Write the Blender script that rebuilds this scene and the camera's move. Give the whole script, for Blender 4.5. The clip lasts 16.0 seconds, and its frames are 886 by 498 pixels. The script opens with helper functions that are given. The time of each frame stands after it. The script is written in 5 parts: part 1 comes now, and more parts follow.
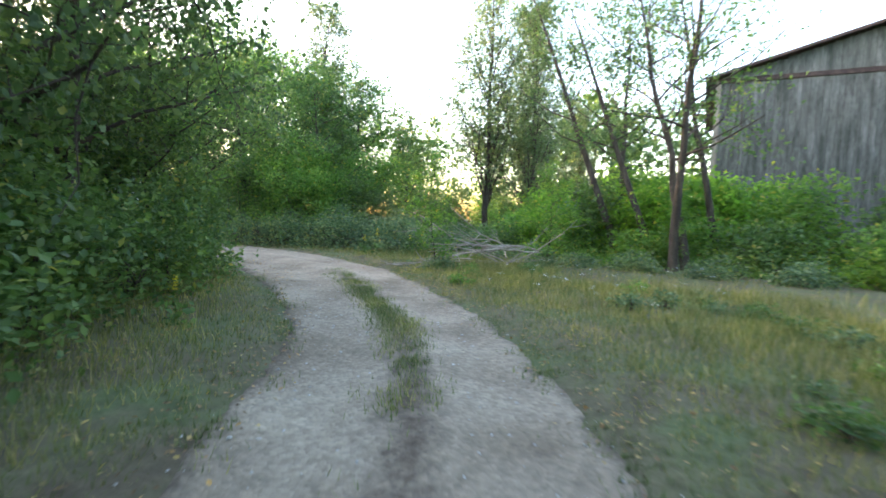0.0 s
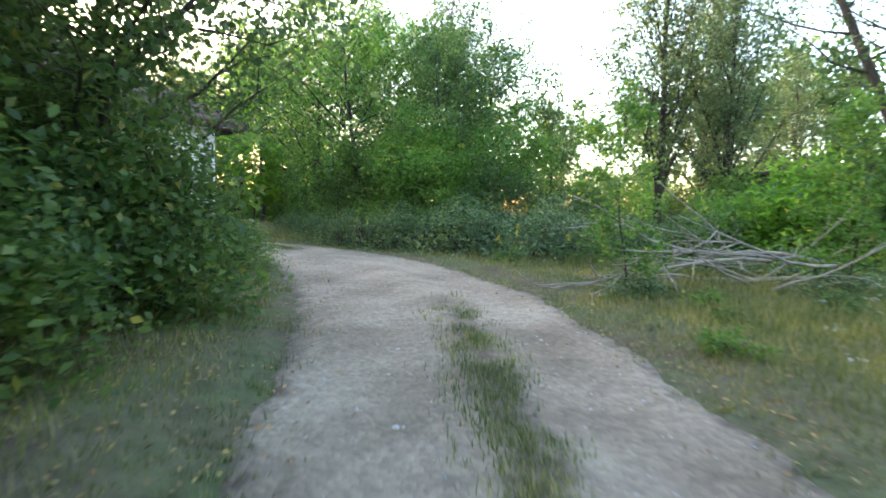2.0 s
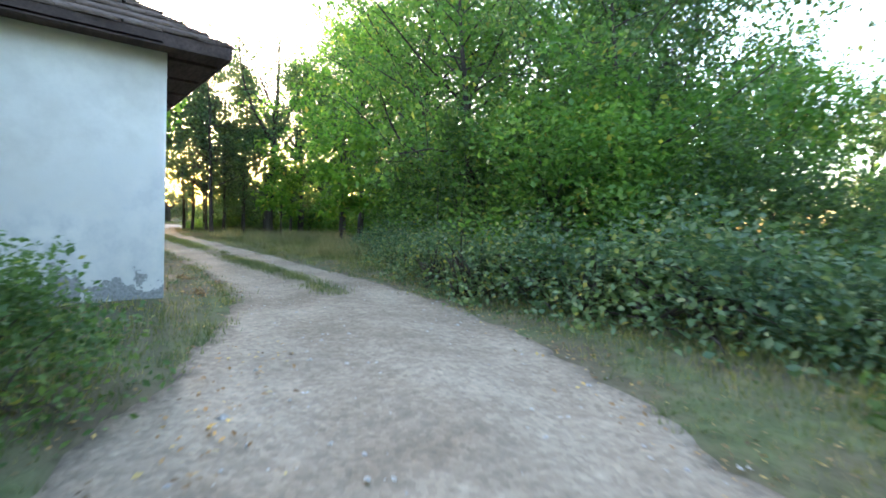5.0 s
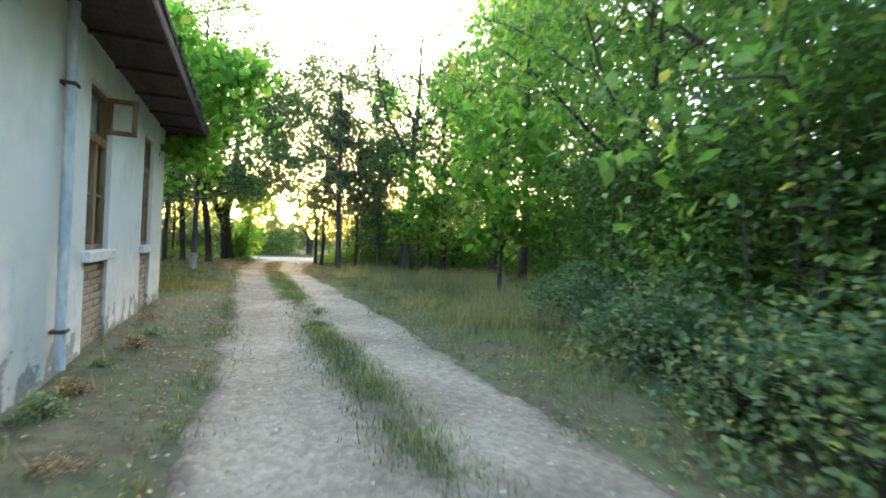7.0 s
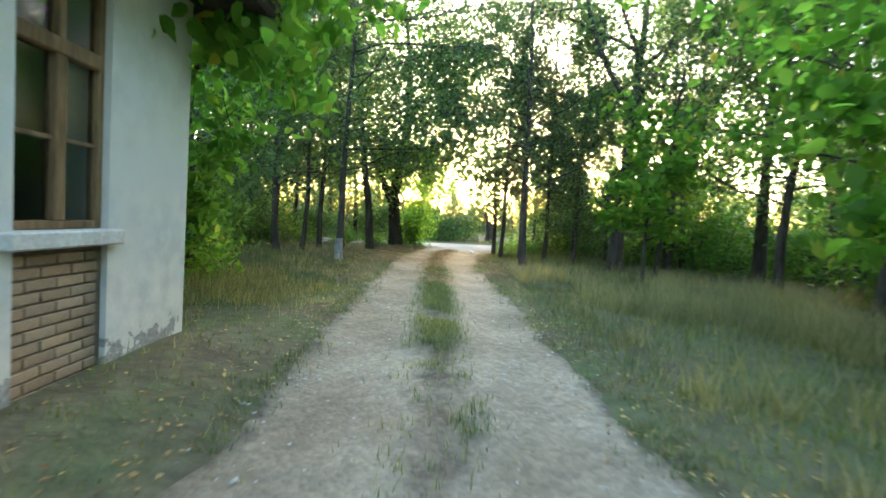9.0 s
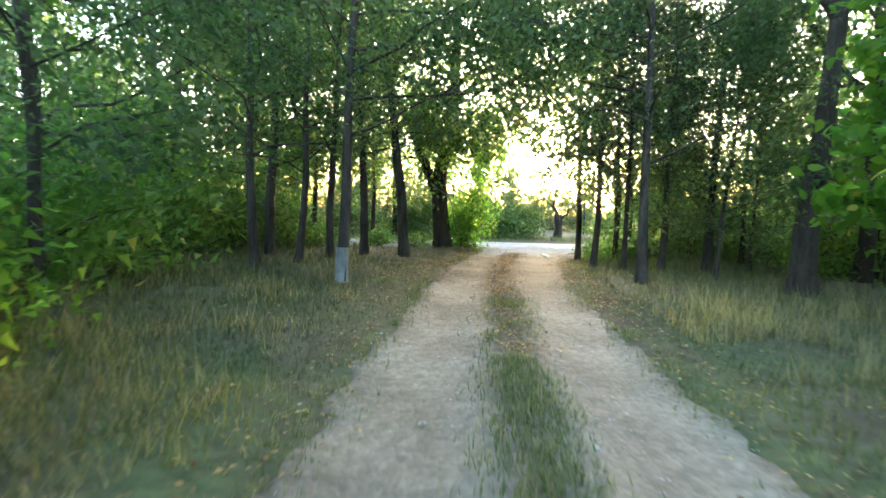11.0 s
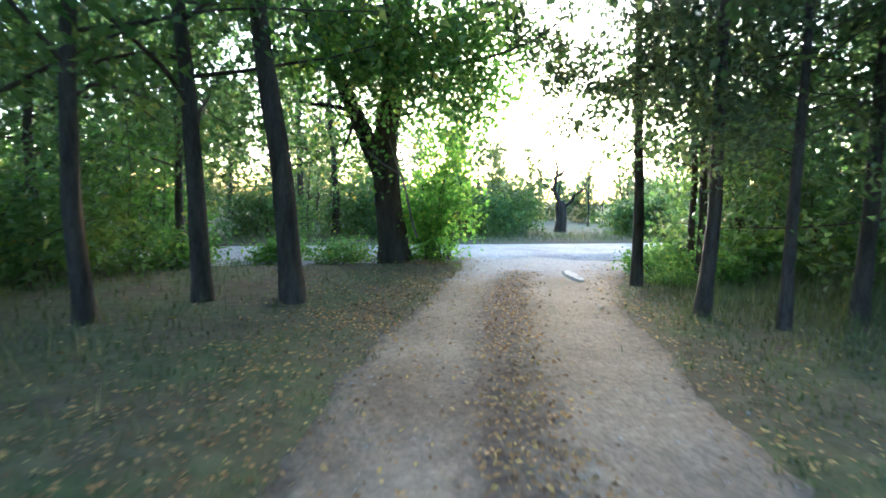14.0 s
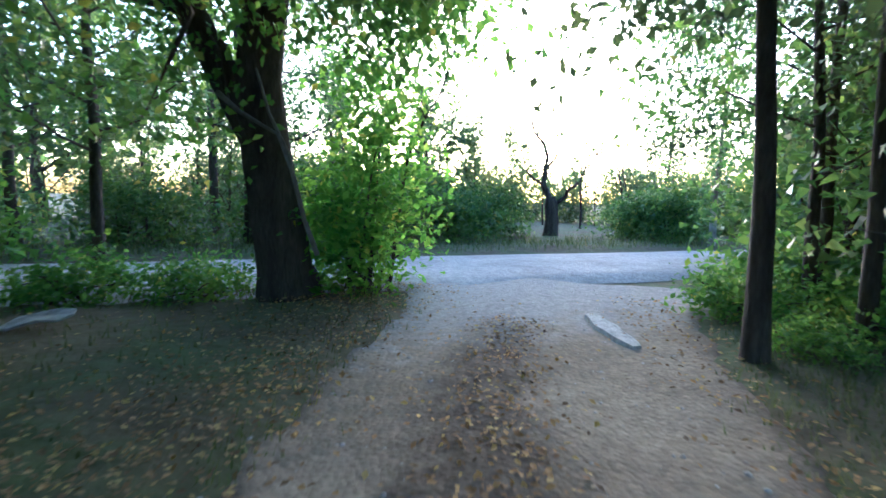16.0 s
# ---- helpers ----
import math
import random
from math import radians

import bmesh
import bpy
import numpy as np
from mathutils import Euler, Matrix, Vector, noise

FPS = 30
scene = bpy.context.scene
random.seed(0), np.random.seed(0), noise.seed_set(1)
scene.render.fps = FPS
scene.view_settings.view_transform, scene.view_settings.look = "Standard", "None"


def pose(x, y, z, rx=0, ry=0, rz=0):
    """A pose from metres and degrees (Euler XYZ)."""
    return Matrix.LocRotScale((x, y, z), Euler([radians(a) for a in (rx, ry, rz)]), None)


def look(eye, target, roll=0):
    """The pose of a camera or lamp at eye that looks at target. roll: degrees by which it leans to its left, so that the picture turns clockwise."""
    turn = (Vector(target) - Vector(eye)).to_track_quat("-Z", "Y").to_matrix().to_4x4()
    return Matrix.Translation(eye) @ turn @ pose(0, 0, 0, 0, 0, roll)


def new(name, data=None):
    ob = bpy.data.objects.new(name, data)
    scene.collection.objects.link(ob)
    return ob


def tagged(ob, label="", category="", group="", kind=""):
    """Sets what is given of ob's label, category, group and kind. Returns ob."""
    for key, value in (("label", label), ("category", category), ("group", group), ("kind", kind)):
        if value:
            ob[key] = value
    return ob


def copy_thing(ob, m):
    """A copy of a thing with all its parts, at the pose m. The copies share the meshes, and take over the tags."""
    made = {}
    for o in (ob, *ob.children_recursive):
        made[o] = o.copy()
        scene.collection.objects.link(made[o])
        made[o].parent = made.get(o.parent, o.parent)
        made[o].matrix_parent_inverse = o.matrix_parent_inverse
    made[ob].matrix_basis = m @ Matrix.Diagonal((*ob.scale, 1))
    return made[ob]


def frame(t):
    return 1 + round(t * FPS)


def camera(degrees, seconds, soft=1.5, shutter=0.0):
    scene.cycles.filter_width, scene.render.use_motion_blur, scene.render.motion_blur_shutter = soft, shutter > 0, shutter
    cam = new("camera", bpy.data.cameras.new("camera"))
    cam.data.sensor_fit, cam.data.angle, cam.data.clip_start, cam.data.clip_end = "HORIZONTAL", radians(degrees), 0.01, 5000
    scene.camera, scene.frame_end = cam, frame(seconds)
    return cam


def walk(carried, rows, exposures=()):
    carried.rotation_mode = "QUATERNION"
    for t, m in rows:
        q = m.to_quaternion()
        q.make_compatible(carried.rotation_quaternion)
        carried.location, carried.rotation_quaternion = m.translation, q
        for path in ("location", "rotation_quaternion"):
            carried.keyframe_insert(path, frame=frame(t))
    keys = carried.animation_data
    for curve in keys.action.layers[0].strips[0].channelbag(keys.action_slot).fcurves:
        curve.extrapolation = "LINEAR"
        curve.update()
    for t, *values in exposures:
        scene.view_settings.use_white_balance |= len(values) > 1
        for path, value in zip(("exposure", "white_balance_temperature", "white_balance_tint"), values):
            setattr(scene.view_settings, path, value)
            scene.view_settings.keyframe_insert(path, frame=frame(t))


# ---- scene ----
cam = camera(84.0, 16.0, soft=1.6, shutter=0.4)
PATH = [
    (0, (-13.338, -23.656, 1.379), (-11.468, -22.959, 1.253), 2.4),
    (0.5, (-12.066, -23.084, 1.329), (-10.255, -22.25, 1.18), 2.7),
    (1, (-10.903, -22.442, 1.252), (-9.159, -21.479, 1.079), 2.5),
    (1.5, (-9.674, -21.704, 1.178), (-8.003, -20.62, 1.0), 2.1),
    (2, (-8.588, -20.986, 1.175), (-6.976, -19.812, 1.027), 1.3),
    (2.5, (-7.513, -20.165, 1.17), (-5.954, -18.919, 1.049), 1.7),
    (3, (-6.626, -19.384, 1.208), (-5.107, -18.089, 1.083), 1.7),
    (3.2, (-6.298, -19.102, 1.2), (-4.798, -17.784, 1.078), 2.3),
    (5.3, (-2.597, -15.568, 1.229), (-1.426, -13.95, 1.132), 1.9),
    (5.5, (-2.257, -15.121, 1.283), (-1.138, -13.465, 1.203), 1.2),
    (6, (-1.493, -13.461, 1.252), (-0.501, -11.726, 1.191), 0.6),
    (6.5, (-1.065, -11.551, 1.249), (-0.189, -9.753, 1.229), 2.8),
    (7, (-0.626, -10.256, 1.287), (0.125, -8.402, 1.272), 2.9),
    (7.5, (-0.216, -8.912, 1.258), (0.383, -7.007, 1.145), 2.5),
    (8, (0.071, -7.504, 1.316), (0.49, -5.553, 1.181), 2.8),
    (8.5, (0.214, -6.004, 1.329), (0.423, -4.018, 1.225), 2.6),
    (9, (0.301, -4.671, 1.279), (0.343, -2.675, 1.162), 3.8),
    (9.5, (0.358, -3.395, 1.182), (0.281, -1.398, 1.103), 4.0),
    (10, (0.233, -2.082, 1.197), (0.103, -0.089, 1.087), 4.0),
    (10.2, (0.235, -1.5, 1.208), (0.083, 0.488, 1.047), 3.7),
    (12.3, (-0.176, 3.751, 1.35), (-0.335, 5.74, 1.234), 1.5),
    (12.5, (-0.15, 4.148, 1.32), (-0.304, 6.138, 1.21), 1.8),
    (13, (-0.088, 5.053, 1.256), (-0.229, 7.044, 1.121), 1.4),
    (13.5, (0.021, 6.223, 1.252), (-0.106, 8.207, 1.041), 1.6),
    (14, (0.057, 7.49, 1.301), (-0.033, 9.478, 1.103), 1.2),
    (14.5, (0.094, 8.651, 1.227), (0.029, 10.646, 1.089), 2.2),
    (15, (0.258, 9.748, 1.13), (0.209, 11.746, 1.019), 1.6),
    (15.5, (0.396, 10.813, 1.145), (0.367, 12.805, 0.962), 2.2),
    (16, (0.413, 11.741, 1.169), (0.412, 13.731, 0.973), 1.2),
]
EXPOSURES = [(0.0, 4.0, 5550, 19), (3.0, 4.0, 5450, 19), (5.5, 4.15, 5300, 16), (7.0, 4.35, 5420, 12), (8.5, 4.35, 5400, 7), (10.0, 4.45, 5350, 7), (12.5, 4.6, 4950, 19), (14.5, 4.1, 4280, 13), (16.0, 3.58, 4080, 15)]
walk(cam, [(t, look(eye, target, roll)) for t, eye, target, roll in PATH], EXPOSURES)

# ---------------------------------------------------------------- world and light
SUN_AZ, SUN_EL = radians(7.1), radians(5.6)
world = bpy.data.worlds.new("world")
scene.world = world
world.use_nodes = True
wn = world.node_tree.nodes
sky = wn.new("ShaderNodeTexSky")
sky.sky_type, sky.sun_disc = "NISHITA", False
sky.sun_elevation, sky.sun_rotation = SUN_EL, SUN_AZ
sky.air_density, sky.dust_density, sky.ozone_density = 1.0, 3.0, 0.5
world.node_tree.links.new(sky.outputs[0], wn["Background"].inputs[0])
wn["Background"].inputs[1].default_value = 0.15
sun_data = bpy.data.lights.new("sun", "SUN")
sun_data.energy, sun_data.angle, sun_data.color = 0.5, radians(2.0), (1.0, 0.82, 0.6)
sun = new("sun", sun_data)
sun.matrix_world = look((100 * math.sin(SUN_AZ), 100 * math.cos(SUN_AZ), 100 * math.tan(SUN_EL)), (0, 0, 0))


# ---------------------------------------------------------------- materials
def nodes_of(name):
    m = bpy.data.materials.new(name)
    m.use_nodes = True
    nt = m.node_tree
    return m, nt, nt.nodes["Principled BSDF"], nt.nodes["Material Output"]


def ramp(nt, fac, stops):
    r = nt.nodes.new("ShaderNodeValToRGB")
    e = r.color_ramp.elements
    while len(e) < len(stops):
        e.new(0.5)
    for el, (p, c) in zip(e, stops):
        el.position, el.color = p, (*c, 1)
    nt.links.new(fac, r.inputs[0])
    return r.outputs[0]


def noise_of(nt, scale, detail=4.0, rough=0.55, stretch=(1, 1, 1), coord="Object"):
    tc, mp, n = nt.nodes.new("ShaderNodeTexCoord"), nt.nodes.new("ShaderNodeMapping"), nt.nodes.new("ShaderNodeTexNoise")
    mp.inputs["Scale"].default_value = stretch
    n.inputs["Scale"].default_value, n.inputs["Detail"].default_value, n.inputs["Roughness"].default_value = scale, detail, rough
    nt.links.new(tc.outputs[coord], mp.inputs[0])
    nt.links.new(mp.outputs[0], n.inputs["Vector"])
    return n.outputs["Fac"]


def mix(nt, fac, a, b, kind="MIX"):
    m = nt.nodes.new("ShaderNodeMix")
    m.data_type, m.blend_type = "RGBA", kind
    for sock, v in ((m.inputs[0], fac), (m.inputs[6], a), (m.inputs[7], b)):
        if isinstance(v, (int, float)):
            sock.default_value = v
        elif isinstance(v, tuple):
            sock.default_value = (*v, 1)
        else:
            nt.links.new(v, sock)
    return m.outputs[2]


def calc(nt, op, a, b):
    m = nt.nodes.new("ShaderNodeMath")
    m.operation = op
    for sock, v in ((m.inputs[0], a), (m.inputs[1], b)):
        if isinstance(v, (int, float)):
            sock.default_value = v
        else:
            nt.links.new(v, sock)
    return m.outputs[0]


def bump(nt, bsdf, height, strength=0.4, dist=0.02):
    b = nt.nodes.new("ShaderNodeBump")
    b.inputs["Strength"].default_value, b.inputs["Distance"].default_value = strength, dist
    nt.links.new(height, b.inputs["Height"])
    nt.links.new(b.outputs[0], bsdf.inputs["Normal"])


def leaf_material(name, stops, through_amount=0.42, gloss=0.45, blue=1.3):
    m, nt, p, out = nodes_of(name)
    g = nt.nodes.new("ShaderNodeNewGeometry")
    c = ramp(nt, g.outputs["Random Per Island"], [(at, (r, gr, b * blue)) for at, (r, gr, b) in stops])
    patch = noise_of(nt, 1.1, 3.0)
    c = mix(nt, 0.75, c, ramp(nt, patch, [(0.3, (0.5, 0.62, 0.75)), (0.5, (0.9, 0.92, 0.95)), (0.7, (1.45, 1.3, 1.0))]), "MULTIPLY")
    p.inputs["Roughness"].default_value = gloss
    p.inputs["Specular IOR Level"].default_value = 0.35
    nt.links.new(c, p.inputs["Base Color"])
    t = nt.nodes.new("ShaderNodeBsdfTranslucent")
    nt.links.new(mix(nt, 1.0, c, (1.3, 1.42, 0.9), "MULTIPLY"), t.inputs[0])
    s = nt.nodes.new("ShaderNodeMixShader")
    s.inputs[0].default_value = through_amount
    nt.links.new(p.outputs[0], s.inputs[1])
    nt.links.new(t.outputs[0], s.inputs[2])
    nt.links.new(s.outputs[0], out.inputs[0])
    return m


def rough_material(name, scale, stops, fine=0.3, stretch=(1, 1, 1), roughness=0.9, bump_d=0.02, detail=6.0):
    """Two scales of variation and relief."""
    m, nt, p, out = nodes_of(name)
    n1 = noise_of(nt, scale, detail, 0.6, stretch)
    n2 = noise_of(nt, scale * 7, 3.0, 0.6, stretch)
    c = ramp(nt, n1, stops)
    c = mix(nt, fine, c, ramp(nt, n2, [(0.3, (0.45, 0.45, 0.45)), (0.7, (1.5, 1.5, 1.5))]), "MULTIPLY")
    nt.links.new(c, p.inputs["Base Color"])
    p.inputs["Roughness"].default_value = roughness
    p.inputs["Specular IOR Level"].default_value = 0.25
    bump(nt, p, calc(nt, "ADD", n1, n2), 0.6, bump_d)
    return m


LEAF_DARK = leaf_material("leaf_dark", [(0.0, (0.06, 0.098, 0.034)), (0.5, (0.095, 0.145, 0.05)), (0.95, (0.15, 0.2, 0.07))], 0.6, blue=1.08)
LEAF_MID = leaf_material("leaf_mid", [(0.0, (0.07, 0.125, 0.026)), (0.5, (0.11, 0.18, 0.038)), (0.94, (0.17, 0.24, 0.05)), (1.0, (0.34, 0.30, 0.05))], 0.5)
LEAF_BRIGHT = leaf_material("leaf_bright", [(0.0, (0.10, 0.19, 0.025)), (0.6, (0.15, 0.26, 0.035)), (0.95, (0.23, 0.33, 0.05)), (1.0, (0.45, 0.38, 0.05))], 0.55)
LEAF_POPLAR = leaf_material("leaf_poplar", [(0.0, (0.08, 0.12, 0.035)), (0.6, (0.12, 0.165, 0.05)), (1.0, (0.2, 0.22, 0.075))], 0.45)
LEAF_BRAMBLE = leaf_material("leaf_bramble", [(0.0, (0.085, 0.138, 0.05)), (0.6, (0.14, 0.205, 0.07)), (0.93, (0.25, 0.3, 0.11)), (1.0, (0.4, 0.34, 0.06))], 0.42)
LEAF_MAPLE = leaf_material("leaf_maple", [(0.0, (0.13, 0.24, 0.025)), (0.6, (0.19, 0.32, 0.035)), (0.95, (0.28, 0.41, 0.05)), (1.0, (0.5, 0.42, 0.06))], 0.8)
LEAF_YELLOWING = leaf_material("leaf_yellowing", [(0.0, (0.11, 0.17, 0.035)), (0.6, (0.19, 0.24, 0.045)), (1.0, (0.45, 0.36, 0.05))], 0.45)
LEAF_CEDAR = leaf_material("leaf_cedar", [(0.0, (0.052, 0.072, 0.028)), (0.6, (0.086, 0.115, 0.042)), (1.0, (0.13, 0.155, 0.056))], 0.45, 0.7)
GRASS = leaf_material("grass_blades", [(0.0, (0.1, 0.128, 0.03)), (0.45, (0.155, 0.178, 0.046)), (0.74, (0.27, 0.24, 0.085)), (1.0, (0.44, 0.35, 0.155))], 0.4, 0.6, blue=1.0)
GRASS_SHORT = leaf_material("short_grass", [(0.0, (0.085, 0.12, 0.038)), (0.6, (0.15, 0.18, 0.06)), (1.0, (0.34, 0.30, 0.15))], 0.4, 0.6, blue=1.0)
# greener grass with less straw, the trees' shade put into its darker colour
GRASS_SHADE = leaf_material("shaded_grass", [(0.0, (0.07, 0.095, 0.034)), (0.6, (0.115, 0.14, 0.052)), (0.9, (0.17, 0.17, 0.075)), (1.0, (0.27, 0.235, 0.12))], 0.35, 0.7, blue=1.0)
LITTER = leaf_material("dry_leaves", [(0.0, (0.11, 0.07, 0.035)), (0.45, (0.28, 0.165, 0.07)), (0.8, (0.42, 0.26, 0.1)), (1.0, (0.54, 0.4, 0.12))], 0.15, 0.7, blue=1.0)
BARK = rough_material("bark", 6.0, [(0.3, (0.035, 0.028, 0.022)), (0.7, (0.105, 0.086, 0.066))], 0.5, (1, 1, 0.22), 0.95, 0.03)
BARK_PALE = rough_material("pale_bark", 5.0, [(0.3, (0.10, 0.09, 0.07)), (0.7, (0.23, 0.20, 0.16))], 0.45, (1, 1, 0.3), 0.95, 0.02)
DEADWOOD = rough_material("dead_wood", 6.0, [(0.3, (0.2, 0.17, 0.135)), (0.7, (0.43, 0.375, 0.31))], 0.4, (1, 1, 0.4), 0.9, 0.01)
WHITEWASH = rough_material("whitewash", 5.0, [(0.3, (0.17, 0.165, 0.15)), (0.7, (0.43, 0.42, 0.39))], 0.3, (1, 1, 0.5), 0.95, 0.01)
SOIL = rough_material("soil_and_turf", 0.9, [(0.28, (0.085, 0.066, 0.043)), (0.46, (0.11, 0.10, 0.055)), (0.62, (0.085, 0.105, 0.042)), (0.8, (0.15, 0.135, 0.07))], 0.5, (1, 1, 1), 0.98, 0.05)


def gravel_material(name, dark, light, soil=False):
    m, nt, p, out = nodes_of(name)
    n1, n2 = noise_of(nt, 0.8, 5.0), noise_of(nt, 9.0, 6.0, 0.7)
    tc, v = nt.nodes.new("ShaderNodeTexCoord"), nt.nodes.new("ShaderNodeTexVoronoi")
    v.inputs["Scale"].default_value = 26.0
    nt.links.new(tc.outputs["Object"], v.inputs["Vector"])
    c = ramp(nt, n1, [(0.3, dark), (0.65, light)])
    if soil:
        # brown soil lies along the middle ridge and the broken edges
        at = nt.nodes.new("ShaderNodeAttribute")
        at.attribute_name = "soil"
        n3 = noise_of(nt, 3.2, 5.0, 0.65)
        k = calc(nt, "ADD", at.outputs["Fac"], calc(nt, "MULTIPLY", calc(nt, "SUBTRACT", n3, 0.5), 1.5))
        k = ramp(nt, k, [(0.3, (0, 0, 0)), (0.75, (0.85, 0.85, 0.85))])
        c = mix(nt, k, c, ramp(nt, n2, [(0.3, (0.07, 0.053, 0.037)), (0.7, (0.145, 0.114, 0.082))]))
        pale = nt.nodes.new("ShaderNodeAttribute")
        pale.attribute_name = "pale"
        k = calc(nt, "ADD", pale.outputs["Fac"], calc(nt, "MULTIPLY", calc(nt, "SUBTRACT", n3, 0.5), 1.2))
        c = mix(nt, ramp(nt, k, [(0.25, (0, 0, 0)), (0.8, (0.9, 0.9, 0.9))]), c, (0.33, 0.32, 0.305))
    c = mix(nt, 0.45, c, ramp(nt, n2, [(0.3, (0.5, 0.49, 0.47)), (0.7, (1.4, 1.4, 1.4))]), "MULTIPLY")
    c = mix(nt, 0.35, c, ramp(nt, v.outputs["Color"], [(0.2, (0.55, 0.55, 0.56)), (0.9, (1.45, 1.43, 1.4))]), "MULTIPLY")
    nt.links.new(c, p.inputs["Base Color"])
    p.inputs["Roughness"].default_value = 0.95
    p.inputs["Specular IOR Level"].default_value = 0.2
    bump(nt, p, calc(nt, "ADD", n2, calc(nt, "MULTIPLY", v.outputs["Distance"], -0.6)), 0.7, 0.018)
    return m


GRAVEL = gravel_material("gravel_track", (0.185, 0.148, 0.103), (0.34, 0.286, 0.212), True)
PALE_ROAD = gravel_material("worn_pale_road", (0.34, 0.322, 0.298), (0.48, 0.455, 0.42))
STONE = rough_material("stones", 8.0, [(0.3, (0.25, 0.24, 0.22)), (0.7, (0.5, 0.48, 0.44))], 0.3)


# ---------------------------------------------------------------- mesh helpers
def mesh_from(name, verts, tris=None, quads=None):
    """A mesh from arrays of vertices, triangles and quads."""
    me = bpy.data.meshes.new(name)
    verts = np.asarray(verts, np.float32)
    parts, starts, at = [], [], 0
    for faces, k in ((tris, 3), (quads, 4)):
        if faces is not None and len(faces):
            faces = np.asarray(faces, np.int32)
            parts.append(faces.ravel())
            starts.append(at + k * np.arange(len(faces)))
            at += faces.size
    loops, starts = np.concatenate(parts), np.concatenate(starts)
    me.vertices.add(len(verts))
    me.vertices.foreach_set("co", verts.ravel())
    me.loops.add(len(loops))
    me.loops.foreach_set("vertex_index", loops)
    me.polygons.add(len(starts))
    me.polygons.foreach_set("loop_start", starts.astype(np.int32))
    me.update(calc_edges=True)
    return me


def part_mesh(name, me, material, parent, label=""):
    if material is not None and not len(me.materials):
        me.materials.append(material)
    ob = new(name, me)
    if material is not None and me.materials[0] != material:
        ob.material_slots[0].link = "OBJECT"
        ob.material_slots[0].material = material
    if parent is not None:
        ob.parent = parent
    return tagged(ob, label)


def part(name, bm, material, parent, label=""):
    me = bpy.data.meshes.new(name)
    bm.to_mesh(me)
    bm.free()
    return part_mesh(name, me, material, parent, label)


def empty(name, x, y, z, turn, label, category, group=""):
    ob = new(name)
    ob.matrix_world = pose(x, y, z, 0, 0, turn)
    return tagged(ob, label, category, group)


def box(bm, lo, hi, bevel=0.0):
    """A box between two corners, with its edges broken where bevel is given."""
    c, s = [(a + b) / 2 for a, b in zip(lo, hi)], [abs(b - a) for a, b in zip(lo, hi)]
    made = bmesh.ops.create_cube(bm, size=1.0, matrix=Matrix.Translation(c) @ Matrix.Diagonal((*s, 1)))
    if bevel:
        edges = list({e for v in made["verts"] for e in v.link_edges})
        bmesh.ops.bevel(bm, geom=edges, offset=bevel, segments=1, affect="EDGES")
    return bm


class Builder:
    """Collects tubes into one mesh."""

    def __init__(self):
        self.verts, self.quads, self.n = [], [], 0

    def tube(self, pts, radii, sides=7, furrow=0.0, rng=None):
        pts, radii = np.asarray(pts, float), np.asarray(radii, float)
        swell = np.ones((len(pts), sides))
        if furrow:
            drift = np.cumsum(rng.normal(size=(len(pts), sides)) * 0.35, axis=0)
            swell += furrow * (rng.normal(size=(1, sides)) + drift - drift.mean(axis=0) + 0.5 * rng.normal(size=(len(pts), sides))).clip(-1.6, 1.6)
        along = np.gradient(pts, axis=0)
        along /= np.linalg.norm(along, axis=1)[:, None] + 1e-9
        ref = np.where(np.abs(along[:, 2:3]) > 0.9, [[1.0, 0, 0]], [[0, 0, 1.0]])
        u = np.cross(along, ref)
        u /= np.linalg.norm(u, axis=1)[:, None] + 1e-9
        v = np.cross(along, u)
        a = np.arange(sides) * 2 * np.pi / sides
        ring = pts[:, None] + (radii[:, None] * swell)[:, :, None] * (np.cos(a)[None, :, None] * u[:, None] + np.sin(a)[None, :, None] * v[:, None])
        self.verts.append(ring.reshape(-1, 3))
        k, i = np.meshgrid(np.arange(len(pts) - 1), np.arange(sides), indexing="ij")
        b, j = self.n + k * sides, (i + 1) % sides
        self.quads.append(np.stack([b + i, b + j, b + sides + j, b + sides + i], -1).reshape(-1, 4))
        self.n += len(pts) * sides

    def mesh(self, name):
        me = mesh_from(name, np.concatenate(self.verts), None, np.concatenate(self.quads))
        me.polygons.foreach_set("use_smooth", np.ones(len(me.polygons), bool))
        return me


KITE = np.array([(-0.5, 0, 0), (0.02, 0.3, 0.07), (0.5, 0, -0.05), (0.02, -0.3, 0.07)])
KITE_TRIS = np.array([(0, 1, 2), (0, 2, 3)])
DART, DART_TRIS = np.array([(-0.5, 0.22, 0), (-0.34, -0.4, 0.05), (0.6, 0.06, -0.05)]), np.array([(0, 1, 2)])
OVATE = np.array([(-0.5, 0, 0), (-0.34, 0.27, 0.07), (0.0, 0.36, 0.1), (0.3, 0.2, 0.03), (0.58, 0.0, -0.1), (0.3, -0.2, 0.03), (0.0, -0.36, 0.1), (-0.34, -0.27, 0.07), (0.02, 0, 0.0)])
OVATE_TRIS = np.array([(8, i, (i + 1) % 8) for i in range(8)])


